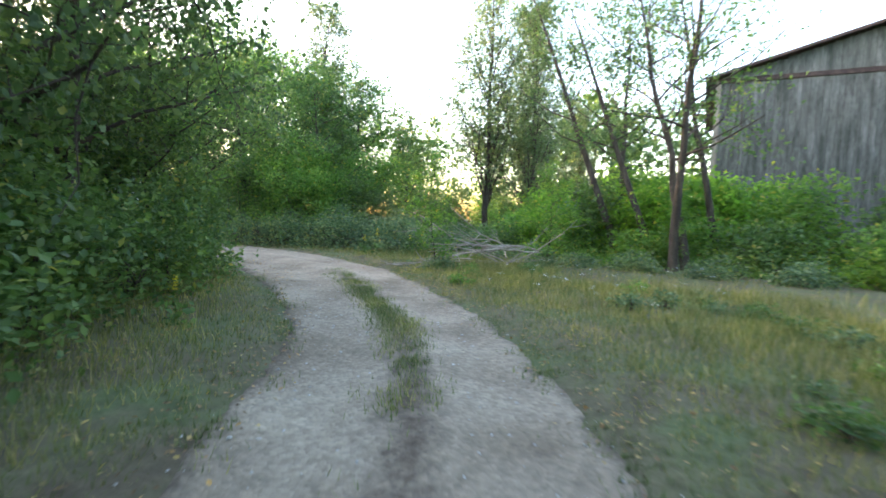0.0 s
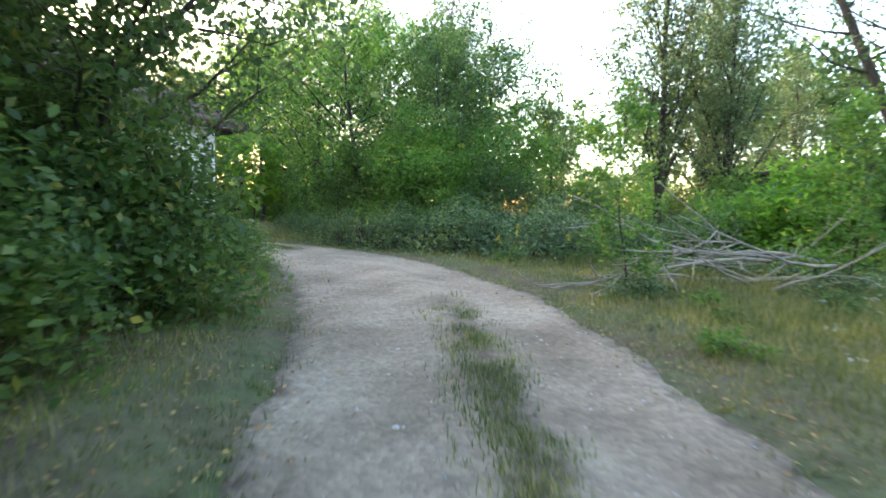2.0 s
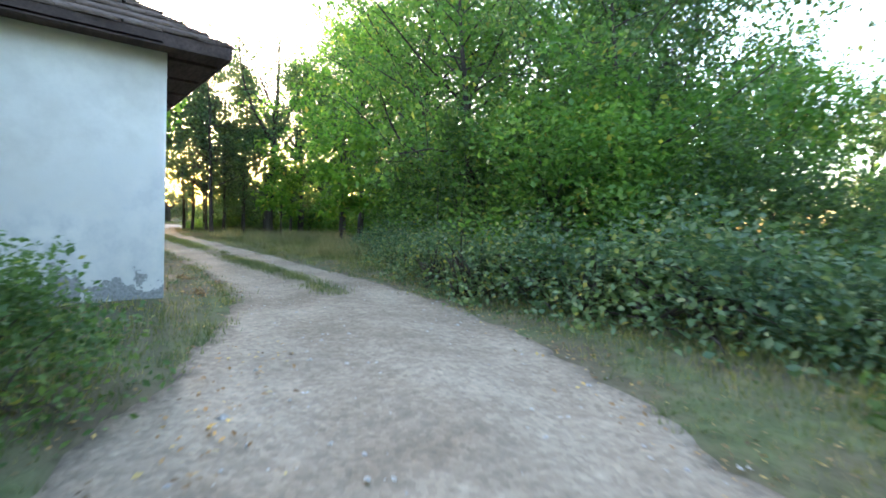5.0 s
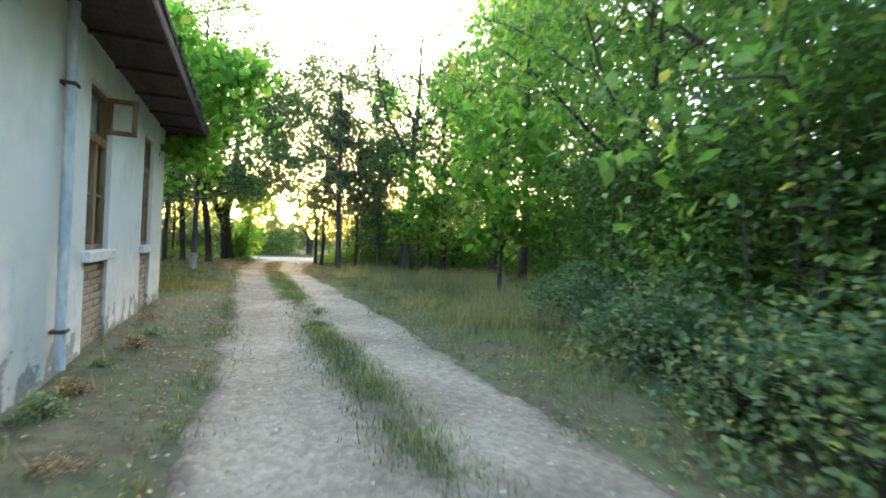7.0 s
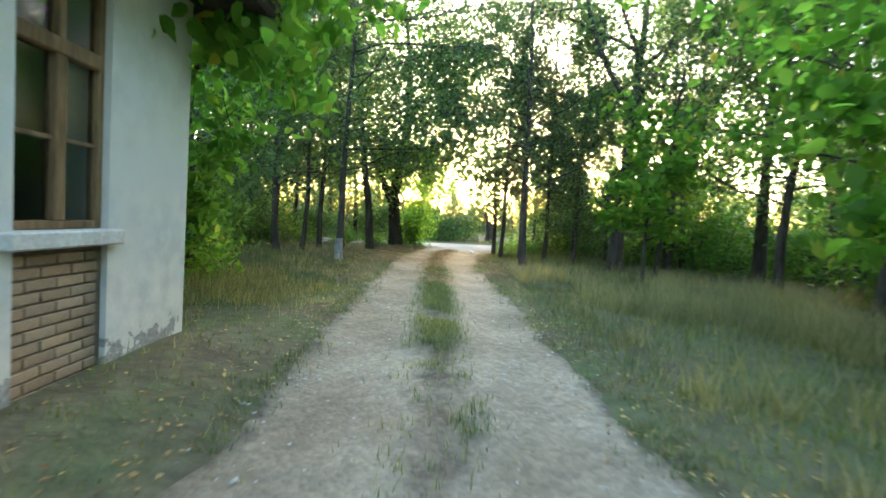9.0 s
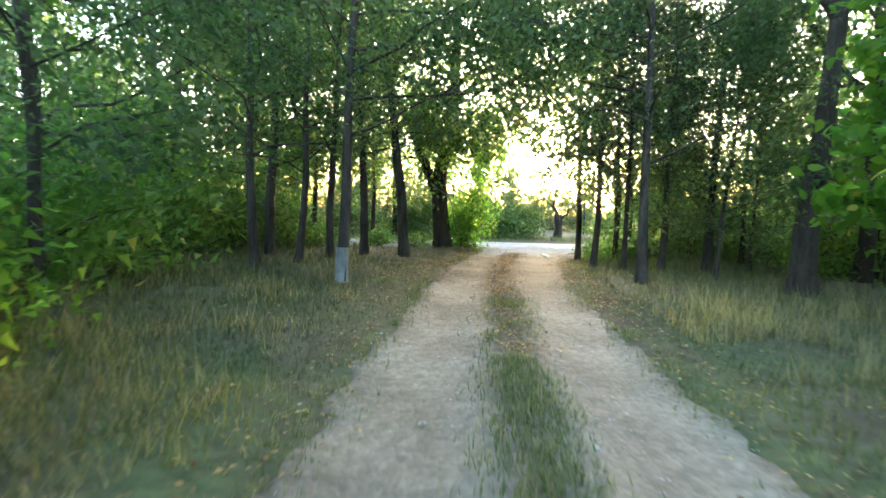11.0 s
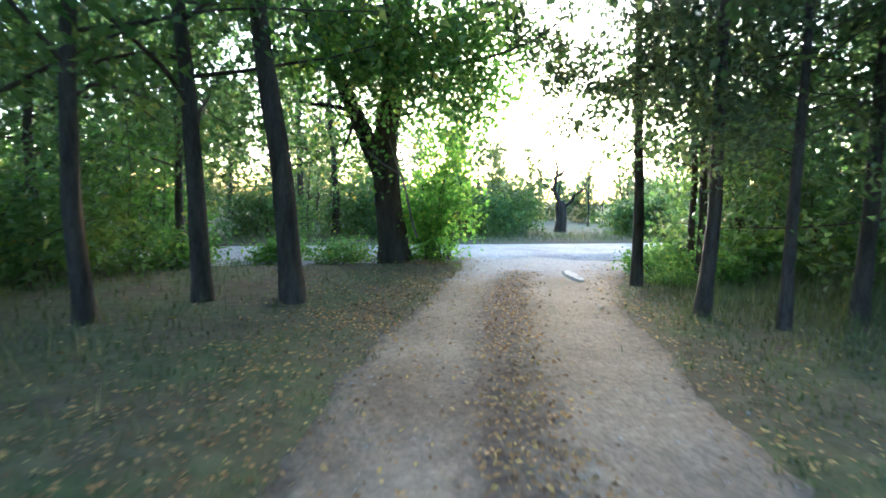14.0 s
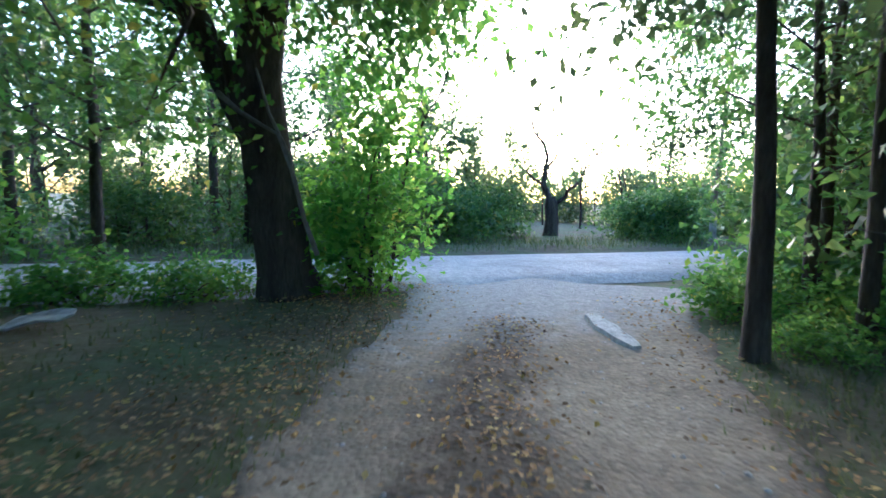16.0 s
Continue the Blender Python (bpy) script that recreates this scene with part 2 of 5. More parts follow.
def leaf_cloud(name, centres, size, rng, droop=0.25, shape=KITE, tris=KITE_TRIS, flat=0.0, slim=1.0):
    """One small folded leaf at each centre, turned at random; flat: how far they lie level; droop: how far the tips hang."""
    n = len(centres)
    d = rng.normal(size=(n, 3))
    d[:, 2] = d[:, 2] * (1 - flat) - droop
    d /= np.linalg.norm(d, axis=1)[:, None]
    up = rng.normal(size=(n, 3)) * (1 - flat * 0.7) + np.array([0, 0, 0.9 + flat])
    v = np.cross(up, d)
    v /= np.linalg.norm(v, axis=1)[:, None] + 1e-9
    w = np.cross(d, v)
    s = size * rng.uniform(0.65, 1.3, n)
    k = len(shape)
    pts = centres[:, None] + s[:, None, None] * (shape[None, :, 0:1] * d[:, None] + slim * shape[None, :, 1:2] * v[:, None] + shape[None, :, 2:3] * w[:, None])
    faces = (np.arange(n)[:, None, None] * k + tris[None]).reshape(-1, 3)
    return mesh_from(name, pts.reshape(-1, 3), faces)


def curve_points(start, direction, length, rng, bend=0.25, lift=0.0, n=5):
    pts, p, d = [np.array(start, float)], np.array(start, float), np.array(direction, float)
    for _ in range(n):
        d = d + rng.normal(size=3) * bend / n * 1.6 + np.array([0, 0, lift / n])
        d /= np.linalg.norm(d)
        p = p + d * length / n
        pts.append(p.copy())
    return np.array(pts)


def grow(seed, h, r, base, crown_r, shape="round", limbs=16, leaves=8000, leaf=0.11, spread=0.34, lean=(0, 0), bend=0.12, lift=0.5, droop=0.25, twigs=4, sag=0.0,
         broad=False, sides=9, top=0.16, dart=False, split=True, limb_r=0.5, boughs=(), line=None, floor=0.1, clear=None):
    """Meshes of a tree: trunk and limbs, twigs, crown. base: height where limbs begin; boughs: (height share, direction, length, radius) of extra limbs; line: the course of a crooked trunk; floor: no leaves below it; clear: (x, z), none past x below z."""
    rng = np.random.default_rng(seed)
    n = 9
    z = np.linspace(0, 1, n)
    side = np.cumsum(rng.normal(size=(n, 2)) * bend * 0.25, axis=0)
    side -= side[0]
    trunk = np.column_stack([lean[0] * z ** 1.1 + side[:, 0], lean[1] * z ** 1.1 + side[:, 1], z * h - 0.12 * (z == 0)])
    if line is not None:
        line = np.array(line, float)
        trunk = np.column_stack([np.interp(z * h, line[:, 2], line[:, k]) for k in (0, 1)] + [trunk[:, 2]])
    radii = r * (1 - (1 - top) * z ** 0.85)
    radii[0] *= 1.45
    wood, thin = Builder(), Builder()
    near_ground = np.array([0.0, 0.012, 0.03, 0.045, 0.07, 0.1, 0.13, 0.16, 0.2, 0.25, 0.3, 0.36])
    t = np.concatenate([near_ground, np.linspace(0.43, 1, 7)]) if split else np.insert(np.linspace(0, 1, n), 1, 0.045)
    trunk_pts = np.column_stack([np.interp(t, z, trunk[:, k]) for k in range(3)])
    girth = np.interp(t, np.insert(z, 1, 0.045), np.insert(radii, 1, r))
    if split:
        girth[1] = r * 1.22
        wood.tube(trunk_pts, girth, sides + 4, 0.055, np.random.default_rng(seed + 900))
    else:
        wood.tube(trunk_pts, girth, sides)
    anchors, limb_meshes, plain = [], [], 0
    for i in range(limbs + len(boughs)):
        f = base / h + (1 - base / h) * ((i + rng.uniform(0, 0.9)) / limbs) if i < limbs else boughs[i - limbs][0]
        start = np.array([np.interp(f, z, trunk[:, k]) for k in range(3)])
        g = (f - base / h) / (1 - base / h)
        reach = crown_r * {"round": 0.45 + 0.75 * math.sin(math.pi * min(0.95, g * 0.8 + 0.2)), "column": 0.8 - 0.45 * g, "cone": 1.05 - 0.9 * g, "flat": 0.4 + 0.7 * g}[shape]
        az = i * 2.4 + rng.uniform(-0.5, 0.5)
        tilt = {"round": 0.35 + 0.5 * g, "column": 1.3, "cone": 0.1 + 0.3 * g, "flat": 0.55}[shape]
        d = np.array([math.cos(az), math.sin(az), tilt])
        pts = curve_points(start, d / np.linalg.norm(d), reach * rng.uniform(0.8, 1.2), rng, 0.5, lift - sag)
        lr = max(0.01, np.interp(f, z, radii) * limb_r)
        if i == limbs:
            plain = len(anchors)
        if i >= limbs:
            _, d, reach, lr = boughs[i - limbs]
            d = np.array(d, float) / np.linalg.norm(d)
            pts = curve_points(start, d, reach, rng, 0.3, -sag * 0.4)
        if split:
            one = Builder()
            one.tube(pts, np.linspace(lr, lr * 0.25, len(pts)), 5)
            limb_meshes.append(one.mesh("limb"))
        else:
            wood.tube(pts, np.linspace(lr, lr * 0.25, len(pts)), 5)
        for q in np.linspace(0.3, 1.0, 5):
            anchors.append([np.interp(q, np.linspace(0, 1, len(pts)), pts[:, k]) for k in range(3)])
        for _ in range(twigs if i < limbs else twigs * 3):
            q = rng.uniform(0.3, 1.0)
            s = [np.interp(q, np.linspace(0, 1, len(pts)), pts[:, k]) for k in range(3)]
            d2 = rng.normal(size=3) + d * 0.8 - np.array([0, 0, sag])
            tw = curve_points(s, d2 / np.linalg.norm(d2), reach * rng.uniform(0.25, 0.6 if i < limbs else 0.4), rng, 0.6, 0.2 - sag, 3)
            thin.tube(tw, np.linspace(lr * 0.3, 0.004, len(tw)), 3)
            anchors += [tw[-1], tw[-2], tw[-3]]
    out = [wood.mesh("trunk"), thin.mesh("fine_branching") if twigs else None, None, limb_meshes]
    if leaves:
        anchors = np.array(anchors)
        weight = rng.uniform(0.08, 1.0, len(anchors)) ** 1.5
        if boughs:
            weight[plain:] = np.maximum(weight[plain:], 0.9)
        pick = rng.choice(len(anchors), leaves, p=weight / weight.sum())
        c = anchors[pick] + rng.normal(size=(leaves, 3)).clip(-1.5, 1.5) * spread * np.array([1, 1, 0.75]) * rng.uniform(0.3, 1.1, (leaves, 1))
        c[:, 2] -= sag * np.abs(rng.normal(size=leaves)) * spread * 1.5
        c = c[(c[:, 2] > floor) & ((c[:, 0] < clear[0]) | (c[:, 2] > clear[1]) if clear else True)]
        out[2] = leaf_cloud("crown", c, leaf, rng, droop, *((OVATE, OVATE_TRIS) if broad else (DART, DART_TRIS) if dart else (KITE, KITE_TRIS)))
    return out


def tree(name, label, x, y, meshes, bark, leaf, turn=0.0, scale=1.0, group="", category="tree", z=0.0):
    root = empty(name, x, y, z, turn, label, category, group)
    root.scale = (scale,) * 3
    part_mesh("trunk", meshes[0], bark, root)
    for me in meshes[3]:
        part_mesh("limb", me, bark, root)
    if meshes[1]:
        tagged(part_mesh("fine_branching", meshes[1], bark, root), kind="stuff")
    if meshes[2]:
        part_mesh("crown", meshes[2], leaf, root)
    return root


def grow_shrub(seed, rx, ry, h, stems=14, leaves=7000, leaf=0.09, spread=0.22, low=0.0, clumps=90, broad=False, arch=0.3, dart=False):
    """Meshes of a shrub: arching stems and clumps of leaves on an uneven dome."""
    rng = np.random.default_rng(seed)
    wood = Builder()
    bumps = rng.normal(size=(6, 3))
    c = []
    for i in range(clumps):
        a, e = rng.uniform(0, 2 * math.pi), math.asin(rng.uniform(0.0, 1.0))
        d = np.array([math.cos(a) * math.cos(e), math.sin(a) * math.cos(e), math.sin(e)])
        k = rng.uniform(0.45, 1.0) ** 0.6 * (0.86 + 0.13 * float(np.sin(bumps @ d * 2.2).sum()) / 2)
        c.append(d * k * np.array([rx, ry, h - low]) + np.array([0, 0, low]))
    c = np.array(c)
    for i in range(stems):
        end = c[rng.integers(len(c))]
        p0 = np.array([rng.uniform(-0.4, 0.4) * rx, rng.uniform(-0.4, 0.4) * ry, -0.05])
        mid = (p0 + end) / 2 + np.array([0, 0, arch * h]) * rng.uniform(0.2, 1)
        t = np.linspace(0, 1, 6)[:, None]
        wood.tube((1 - t) ** 2 * p0 + 2 * t * (1 - t) * mid + t ** 2 * end, np.linspace(0.022, 0.006, 6), 5)
    w = rng.uniform(0.1, 1, len(c))
    pts = c[rng.choice(len(c), leaves, p=w / w.sum())] + rng.normal(size=(leaves, 3)).clip(-1.7, 1.7) * spread * np.array([1.15, 1.15, 0.8])
    pts = pts[pts[:, 2] > 0.03]
    return [wood.mesh("stem_tangle"), leaf_cloud("foliage", pts, leaf, rng, 0.2, *((OVATE, OVATE_TRIS) if broad else (DART, DART_TRIS) if dart else (KITE, KITE_TRIS)), flat=0.35)]


def shrub(name, label, x, y, meshes, leaf, turn=0.0, scale=1.0, group="", category="shrub", bark=None):
    root = empty(name, x, y, 0, turn, label, category, group)
    root.scale = (scale,) * 3
    tagged(part_mesh("stem_tangle", meshes[0], bark or BARK, root), kind="stuff")
    part_mesh("foliage", meshes[1], leaf, root)
    return root


# ---------------------------------------------------------------- track, ground and road
# centre of the track: x, y, width to its left, width to its right
TRACK = [(-40, -33, 1.3, 1.3), (-26, -28.2, 1.3, 1.3), (-13.2, -23.5, 1.3, 1.3), (-8.8, -21.6, 1.3, 1.3), (-6.5, -20.0, 1.5, 1.35), (-3.5, -17.3, 1.95, 1.45),
         (-1.4, -14.3, 2.05, 1.5), (0.0, -11, 1.85, 1.4), (0.35, -8, 1.45, 1.35), (0.4, -4, 1.3, 1.35), (0.42, 0, 1.3, 1.35), (0.42, 5, 1.35, 1.3),
         (0.45, 10, 1.35, 1.3), (0.7, 14, 1.2, 1.5), (1.2, 17, 1.3, 2.0), (1.8, 19.2, 2.0, 3.0)]


def spline(rows, step):
    rows = np.array(rows, float)
    out = []
    for i in range(len(rows) - 1):
        p0, p1, p2, p3 = rows[max(i - 1, 0)], rows[i], rows[i + 1], rows[min(i + 2, len(rows) - 1)]
        n = max(2, int(np.linalg.norm((p2 - p1)[:2]) / step))
        for t in np.arange(n) / n:
            out.append(0.5 * (2 * p1 + (p2 - p0) * t + (2 * p0 - 5 * p1 + 4 * p2 - p3) * t * t + (3 * p1 - p0 - 3 * p2 + p3) * t ** 3))
    return np.array(out + [rows[-1]])


LINE = spline(TRACK, 0.13)
AHEAD = np.gradient(LINE[:, :2], axis=0)
AHEAD /= np.linalg.norm(AHEAD, axis=1)[:, None]
LEFT = np.column_stack([-AHEAD[:, 1], AHEAD[:, 0]])


def track_offset(x, y):
    """Signed distance from the track's centre (left positive), its half width there, and the row of the line."""
    x, y = np.atleast_1d(x), np.atleast_1d(y)
    off, half, row = np.full(len(x), 50.0), np.ones(len(x)), np.zeros(len(x), int)
    near = (x > -42) & (x < 12) & (y > -40) & (y < 26)
    idx = np.nonzero(near)[0]
    for chunk in np.array_split(idx, max(1, len(idx) // 4000)):
        if not len(chunk):
            continue
        dx, dy = x[chunk, None] - LINE[None, :, 0], y[chunk, None] - LINE[None, :, 1]
        k = np.argmin(dx * dx + dy * dy, axis=1)
        ddx, ddy = x[chunk] - LINE[k, 0], y[chunk] - LINE[k, 1]
        sgn = np.sign(ddx * LEFT[k, 0] + ddy * LEFT[k, 1])
        off[chunk], row[chunk] = sgn * np.hypot(ddx, ddy), k
        half[chunk] = np.where(sgn > 0, LINE[k, 2], LINE[k, 3])
    return off, half, row


ROAD_SLOPE, ROAD_NEAR, ROAD_FAR = 0.36, 18.3, 22.0


def wobble(x, y, s):
    return np.array([noise.noise((a * s, b * s, 3.7)) for a, b in zip(np.ravel(x), np.ravel(y))])


def axis_steps(lo, hi, step, far):
    mid = np.arange(lo, hi + step / 2, step)
    out = np.cumsum(step * 1.35 ** np.arange(1, 40))
    out = out[out < far]
    return np.concatenate([lo - out[::-1], mid, hi + out])


def build_ground():
    xs, ys = axis_steps(-24, 22, 0.4, 1500), axis_steps(-34, 34, 0.4, 1500)
    gx, gy = np.meshgrid(xs, ys, indexing="ij")
    x, y = gx.ravel(), gy.ravel()
    off, half, _ = track_offset(x, y)
    z = 0.07 * wobble(x, y, 0.35) + 0.03 * wobble(x, y, 1.3) + 0.06
    edge = np.abs(off) - half
    z = np.where(edge < 0.6, np.interp(edge, [-0.5, -0.15, 0.6], [-0.08, -0.02, 1.0]) * np.where(edge > -0.15, np.maximum(z, 0.0), 1.0), z)
    cross = y - ROAD_SLOPE * x
    inside = (cross > ROAD_NEAR - 0.7) & (cross < ROAD_FAR + 0.7)
    z = np.where(inside, np.where((cross > ROAD_NEAR) & (cross < ROAD_FAR), -0.08, np.minimum(z, -0.01)), z)
    nx, ny = len(xs), len(ys)
    i, j = np.meshgrid(np.arange(nx - 1), np.arange(ny - 1), indexing="ij")
    a = (i * ny + j).ravel()
    me = mesh_from("ground", np.column_stack([x, y, z]), None, np.column_stack([a, a + ny, a + ny + 1, a + 1]))
    me.polygons.foreach_set("use_smooth", np.ones(len(me.polygons), bool))
    tagged(part_mesh("ground", me, SOIL, None), "uneven brown soil with thin turf and leaf litter", "ground", kind="structure")


def track_z(px, py, d):
    return 0.012 - 0.03 * math.exp(-((abs(d) - 0.74) / 0.25) ** 2) + 0.025 * math.exp(-(d / 0.28) ** 2) + 0.012 * noise.noise((px * 2.5, py * 2.5, 5))


def build_track():
    soil, pale = [], []
    u = np.array([-1.0, -0.93, -0.8, -0.62, -0.45, -0.28, -0.12, 0.0, 0.12, 0.28, 0.45, 0.62, 0.8, 0.93, 1.0])
    rows = []
    for k, (cx, cy, wl, wr) in enumerate(LINE):
        jit = 0.12 * noise.noise((cx * 1.1, cy * 1.1, 0)) + 0.1 * noise.noise((cx * 3.7, cy * 3.7, 0)) + 0.07 * noise.noise((cx * 11, cy * 11, 0))
        jir = 0.12 * noise.noise((cx * 1.1, cy * 1.1, 9)) + 0.1 * noise.noise((cx * 3.7, cy * 3.7, 9)) + 0.07 * noise.noise((cx * 11, cy * 11, 9))
        fade = max(0.0, 1 - abs(cy - 20) / 2.5)
        for s in u:
            d = s * (wr + jir if s > 0 else wl + jit)
            px, py = cx - LEFT[k, 0] * d, cy - LEFT[k, 1] * d
            z = track_z(px, py, d)
            z -= 0.07 * max(0.0, (abs(s) - 0.93) / 0.07)
            rows.append((px, py, z - 0.02 * fade))
            pale.append(float(np.interp(py - ROAD_SLOPE * px, [14.4, 16.9], [0.0, 1.0])))
            far_end = float(np.interp(py, [6.0, 9.5], [0.0, 1.0]))
            ridge = math.exp(-((d + 0.12 * far_end) / (0.24 + 0.14 * far_end)) ** 2) * float(np.interp(py, [-24, -22.5, -18, -16.5, -10.5, -9, 16.0, 17.6], [0.2, 0.8, 0.7, 0.1, 0.1, 0.6, 0.95, 0.2]))
            soil.append(max(ridge, 0.85 * max(0.0, (abs(s) - 0.72) / 0.28) ** 1.4))
    n, m = len(LINE), len(u)
    i, j = np.meshgrid(np.arange(n - 1), np.arange(m - 1), indexing="ij")
    a = (i * m + j).ravel()
    me = mesh_from("track", np.array(rows), None, np.column_stack([a, a + 1, a + m + 1, a + m]))
    me.polygons.foreach_set("use_smooth", np.ones(len(me.polygons), bool))
    at = me.attributes.new("soil", "FLOAT", "POINT")
    at.data.foreach_set("value", np.array(soil, dtype=np.float32))
    at = me.attributes.new("pale", "FLOAT", "POINT")
    at.data.foreach_set("value", np.array(pale, dtype=np.float32))
    tagged(part_mesh("track", me, GRAVEL, None), "pale gravel farm track with two worn wheel ruts", "track", kind="structure")


def build_road():
    xs = np.arange(-70, 90, 0.5)
    v = np.linspace(0, 1, 13)
    pts = []
    for x in xs:
        a = ROAD_NEAR + ROAD_SLOPE * x + 0.18 * noise.noise((x * 0.7, 0, 2))
        b = ROAD_FAR + ROAD_SLOPE * x + 0.12 * noise.noise((x * 0.7, 5, 2))
        for q in v:
            pts.append((x, a + (b - a) * q, 0.02 + 0.05 * math.sin(math.pi * q) - 0.09 * max(0, abs(q - 0.5) - 0.46) / 0.04 + 0.008 * noise.noise((x * 2, q * 8, 1))))
    n, m = len(xs), len(v)
    i, j = np.meshgrid(np.arange(n - 1), np.arange(m - 1), indexing="ij")
    a = (i * m + j).ravel()
    me = mesh_from("road", np.array(pts), None, np.column_stack([a, a + m, a + m + 1, a + 1]))
    me.polygons.foreach_set("use_smooth", np.ones(len(me.polygons), bool))
    tagged(part_mesh("road", me, PALE_ROAD, None), "worn pale grey road crossing the end of the track", "road", kind="structure")


build_ground()
build_track()
build_road()

# ---------------------------------------------------------------- house
WALL_X, HOUSE_Y0, HOUSE_Y1, HOUSE_X0, WALL_H = -2.03, -9.2, 0.0, -8.6, 3.1
WINDOWS = [(-7.72, -6.93), (-4.62, -3.76), (-1.90, -1.10)]
SILL_Z, HEAD_Z = 1.06, 2.72


def plaster_material():
    m, nt, p, out = nodes_of("lime_plaster")
    tc, sep = nt.nodes.new("ShaderNodeTexCoord"), nt.nodes.new("ShaderNodeSeparateXYZ")
    nt.links.new(tc.outputs["Object"], sep.inputs[0])
    big, mid, fine = noise_of(nt, 0.9, 5.0), noise_of(nt, 4.0, 6.0, 0.65), noise_of(nt, 30.0, 3.0)
    c = ramp(nt, big, [(0.3, (0.69, 0.655, 0.59)), (0.7, (0.84, 0.81, 0.74))])
    c = mix(nt, 0.3, c, ramp(nt, mid, [(0.35, (0.72, 0.71, 0.68)), (0.6, (1.05, 1.05, 1.05))]), "MULTIPLY")
    # grey blotches climbing from the foot, and the plaster broken away at the base
    rise = calc(nt, "ADD", sep.outputs["Z"], calc(nt, "MULTIPLY", calc(nt, "SUBTRACT", big, 0.5), -2.4))
    damp = ramp(nt, calc(nt, "MULTIPLY", rise, 0.5), [(0.3, (1, 1, 1)), (1.05, (0.0, 0.0, 0.0))])
    damp = mix(nt, 1.0, damp, ramp(nt, mid, [(0.36, (0.12, 0.12, 0.12)), (0.6, (0.85, 0.85, 0.85))]), "MULTIPLY")
    c = mix(nt, damp, c, (0.49, 0.485, 0.465))
    level = calc(nt, "SUBTRACT", 0.4, calc(nt, "MULTIPLY", sep.outputs["Y"], 0.014))
    foot = calc(nt, "ADD", sep.outputs["Z"], calc(nt, "MULTIPLY", calc(nt, "SUBTRACT", mid, 0.5), -1.5))
    gone = calc(nt, "LESS_THAN", foot, calc(nt, "SUBTRACT", level, 0.25))
    bare = ramp(nt, fine, [(0.3, (0.20, 0.195, 0.18)), (0.7, (0.38, 0.37, 0.35))])
    c = mix(nt, gone, c, bare)
    nt.links.new(c, p.inputs["Base Color"])
    p.inputs["Roughness"].default_value = 0.93
    p.inputs["Specular IOR Level"].default_value = 0.2
    bump(nt, p, calc(nt, "ADD", calc(nt, "MULTIPLY", gone, -1.5), calc(nt, "ADD", mid, calc(nt, "MULTIPLY", fine, 0.15))), 0.35, 0.012)
    return m


PLASTER = plaster_material()
FRAME_WOOD = rough_material("weathered_brown_wood", 5.0, [(0.3, (0.14, 0.086, 0.042)), (0.7, (0.31, 0.2, 0.1))], 0.5, (1, 1, 0.15), 0.75, 0.006)
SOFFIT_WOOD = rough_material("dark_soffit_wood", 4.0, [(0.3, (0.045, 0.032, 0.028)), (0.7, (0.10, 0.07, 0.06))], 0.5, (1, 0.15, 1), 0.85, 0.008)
GREY_BOARD = rough_material("grey_barn_boards", 4.0, [(0.28, (0.05, 0.055, 0.045)), (0.46, (0.105, 0.11, 0.095)), (0.62, (0.17, 0.17, 0.155)), (0.8, (0.3, 0.295, 0.28))], 0.75, (1, 1, 0.12), 0.9, 0.012)
ROOF_TILE = rough_material("old_clay_tile", 5.0, [(0.3, (0.10, 0.075, 0.06)), (0.55, (0.17, 0.12, 0.095)), (0.8, (0.22, 0.19, 0.16))], 0.5, (1, 1, 1), 0.92, 0.01)
CONCRETE = rough_material("sill_concrete", 5.0, [(0.3, (0.52, 0.505, 0.47)), (0.7, (0.7, 0.68, 0.635))], 0.3, (1, 1, 1), 0.9, 0.006)
WORN_SLAB = rough_material("worn_slab", 9.0, [(0.3, (0.3, 0.285, 0.26)), (0.55, (0.56, 0.545, 0.52))], 0.5, (1, 1, 1), 0.95, 0.012)
PIPE_METAL = rough_material("painted_pipe", 4.0, [(0.3, (0.28, 0.33, 0.38)), (0.6, (0.56, 0.57, 0.56))], 0.35, (1, 1, 0.3), 0.55, 0.003)
MORTAR = rough_material("lime_mortar", 9.0, [(0.3, (0.15, 0.112, 0.074)), (0.7, (0.22, 0.17, 0.118))], 0.4)


def glass_material():
    m, nt, p, out = nodes_of("old_window_glass")
    p.inputs["Base Color"].default_value = (0.75, 0.8, 0.8, 1)
    p.inputs["Roughness"].default_value = 0.06
    p.inputs["Transmission Weight"].default_value = 1.0
    p.inputs["IOR"].default_value = 1.45
    bump(nt, p, noise_of(nt, 3.0, 2.0), 0.05, 0.01)
    return m


def brick_material():
    m, nt, p, out = nodes_of("buff_brick")
    oi = nt.nodes.new("ShaderNodeObjectInfo")
    c = ramp(nt, oi.outputs["Random"], [(0.0, (0.245, 0.175, 0.11)), (0.5, (0.285, 0.205, 0.13)), (1.0, (0.33, 0.245, 0.16))])
    n = noise_of(nt, 22.0, 5.0)
    nt.links.new(mix(nt, 0.4, c, ramp(nt, n, [(0.3, (0.55, 0.55, 0.55)), (0.7, (1.3, 1.3, 1.3))]), "MULTIPLY"), p.inputs["Base Color"])
    p.inputs["Roughness"].default_value = 0.92
    bump(nt, p, n, 0.5, 0.006)
    return m


GLASS, BRICK = glass_material(), brick_material()


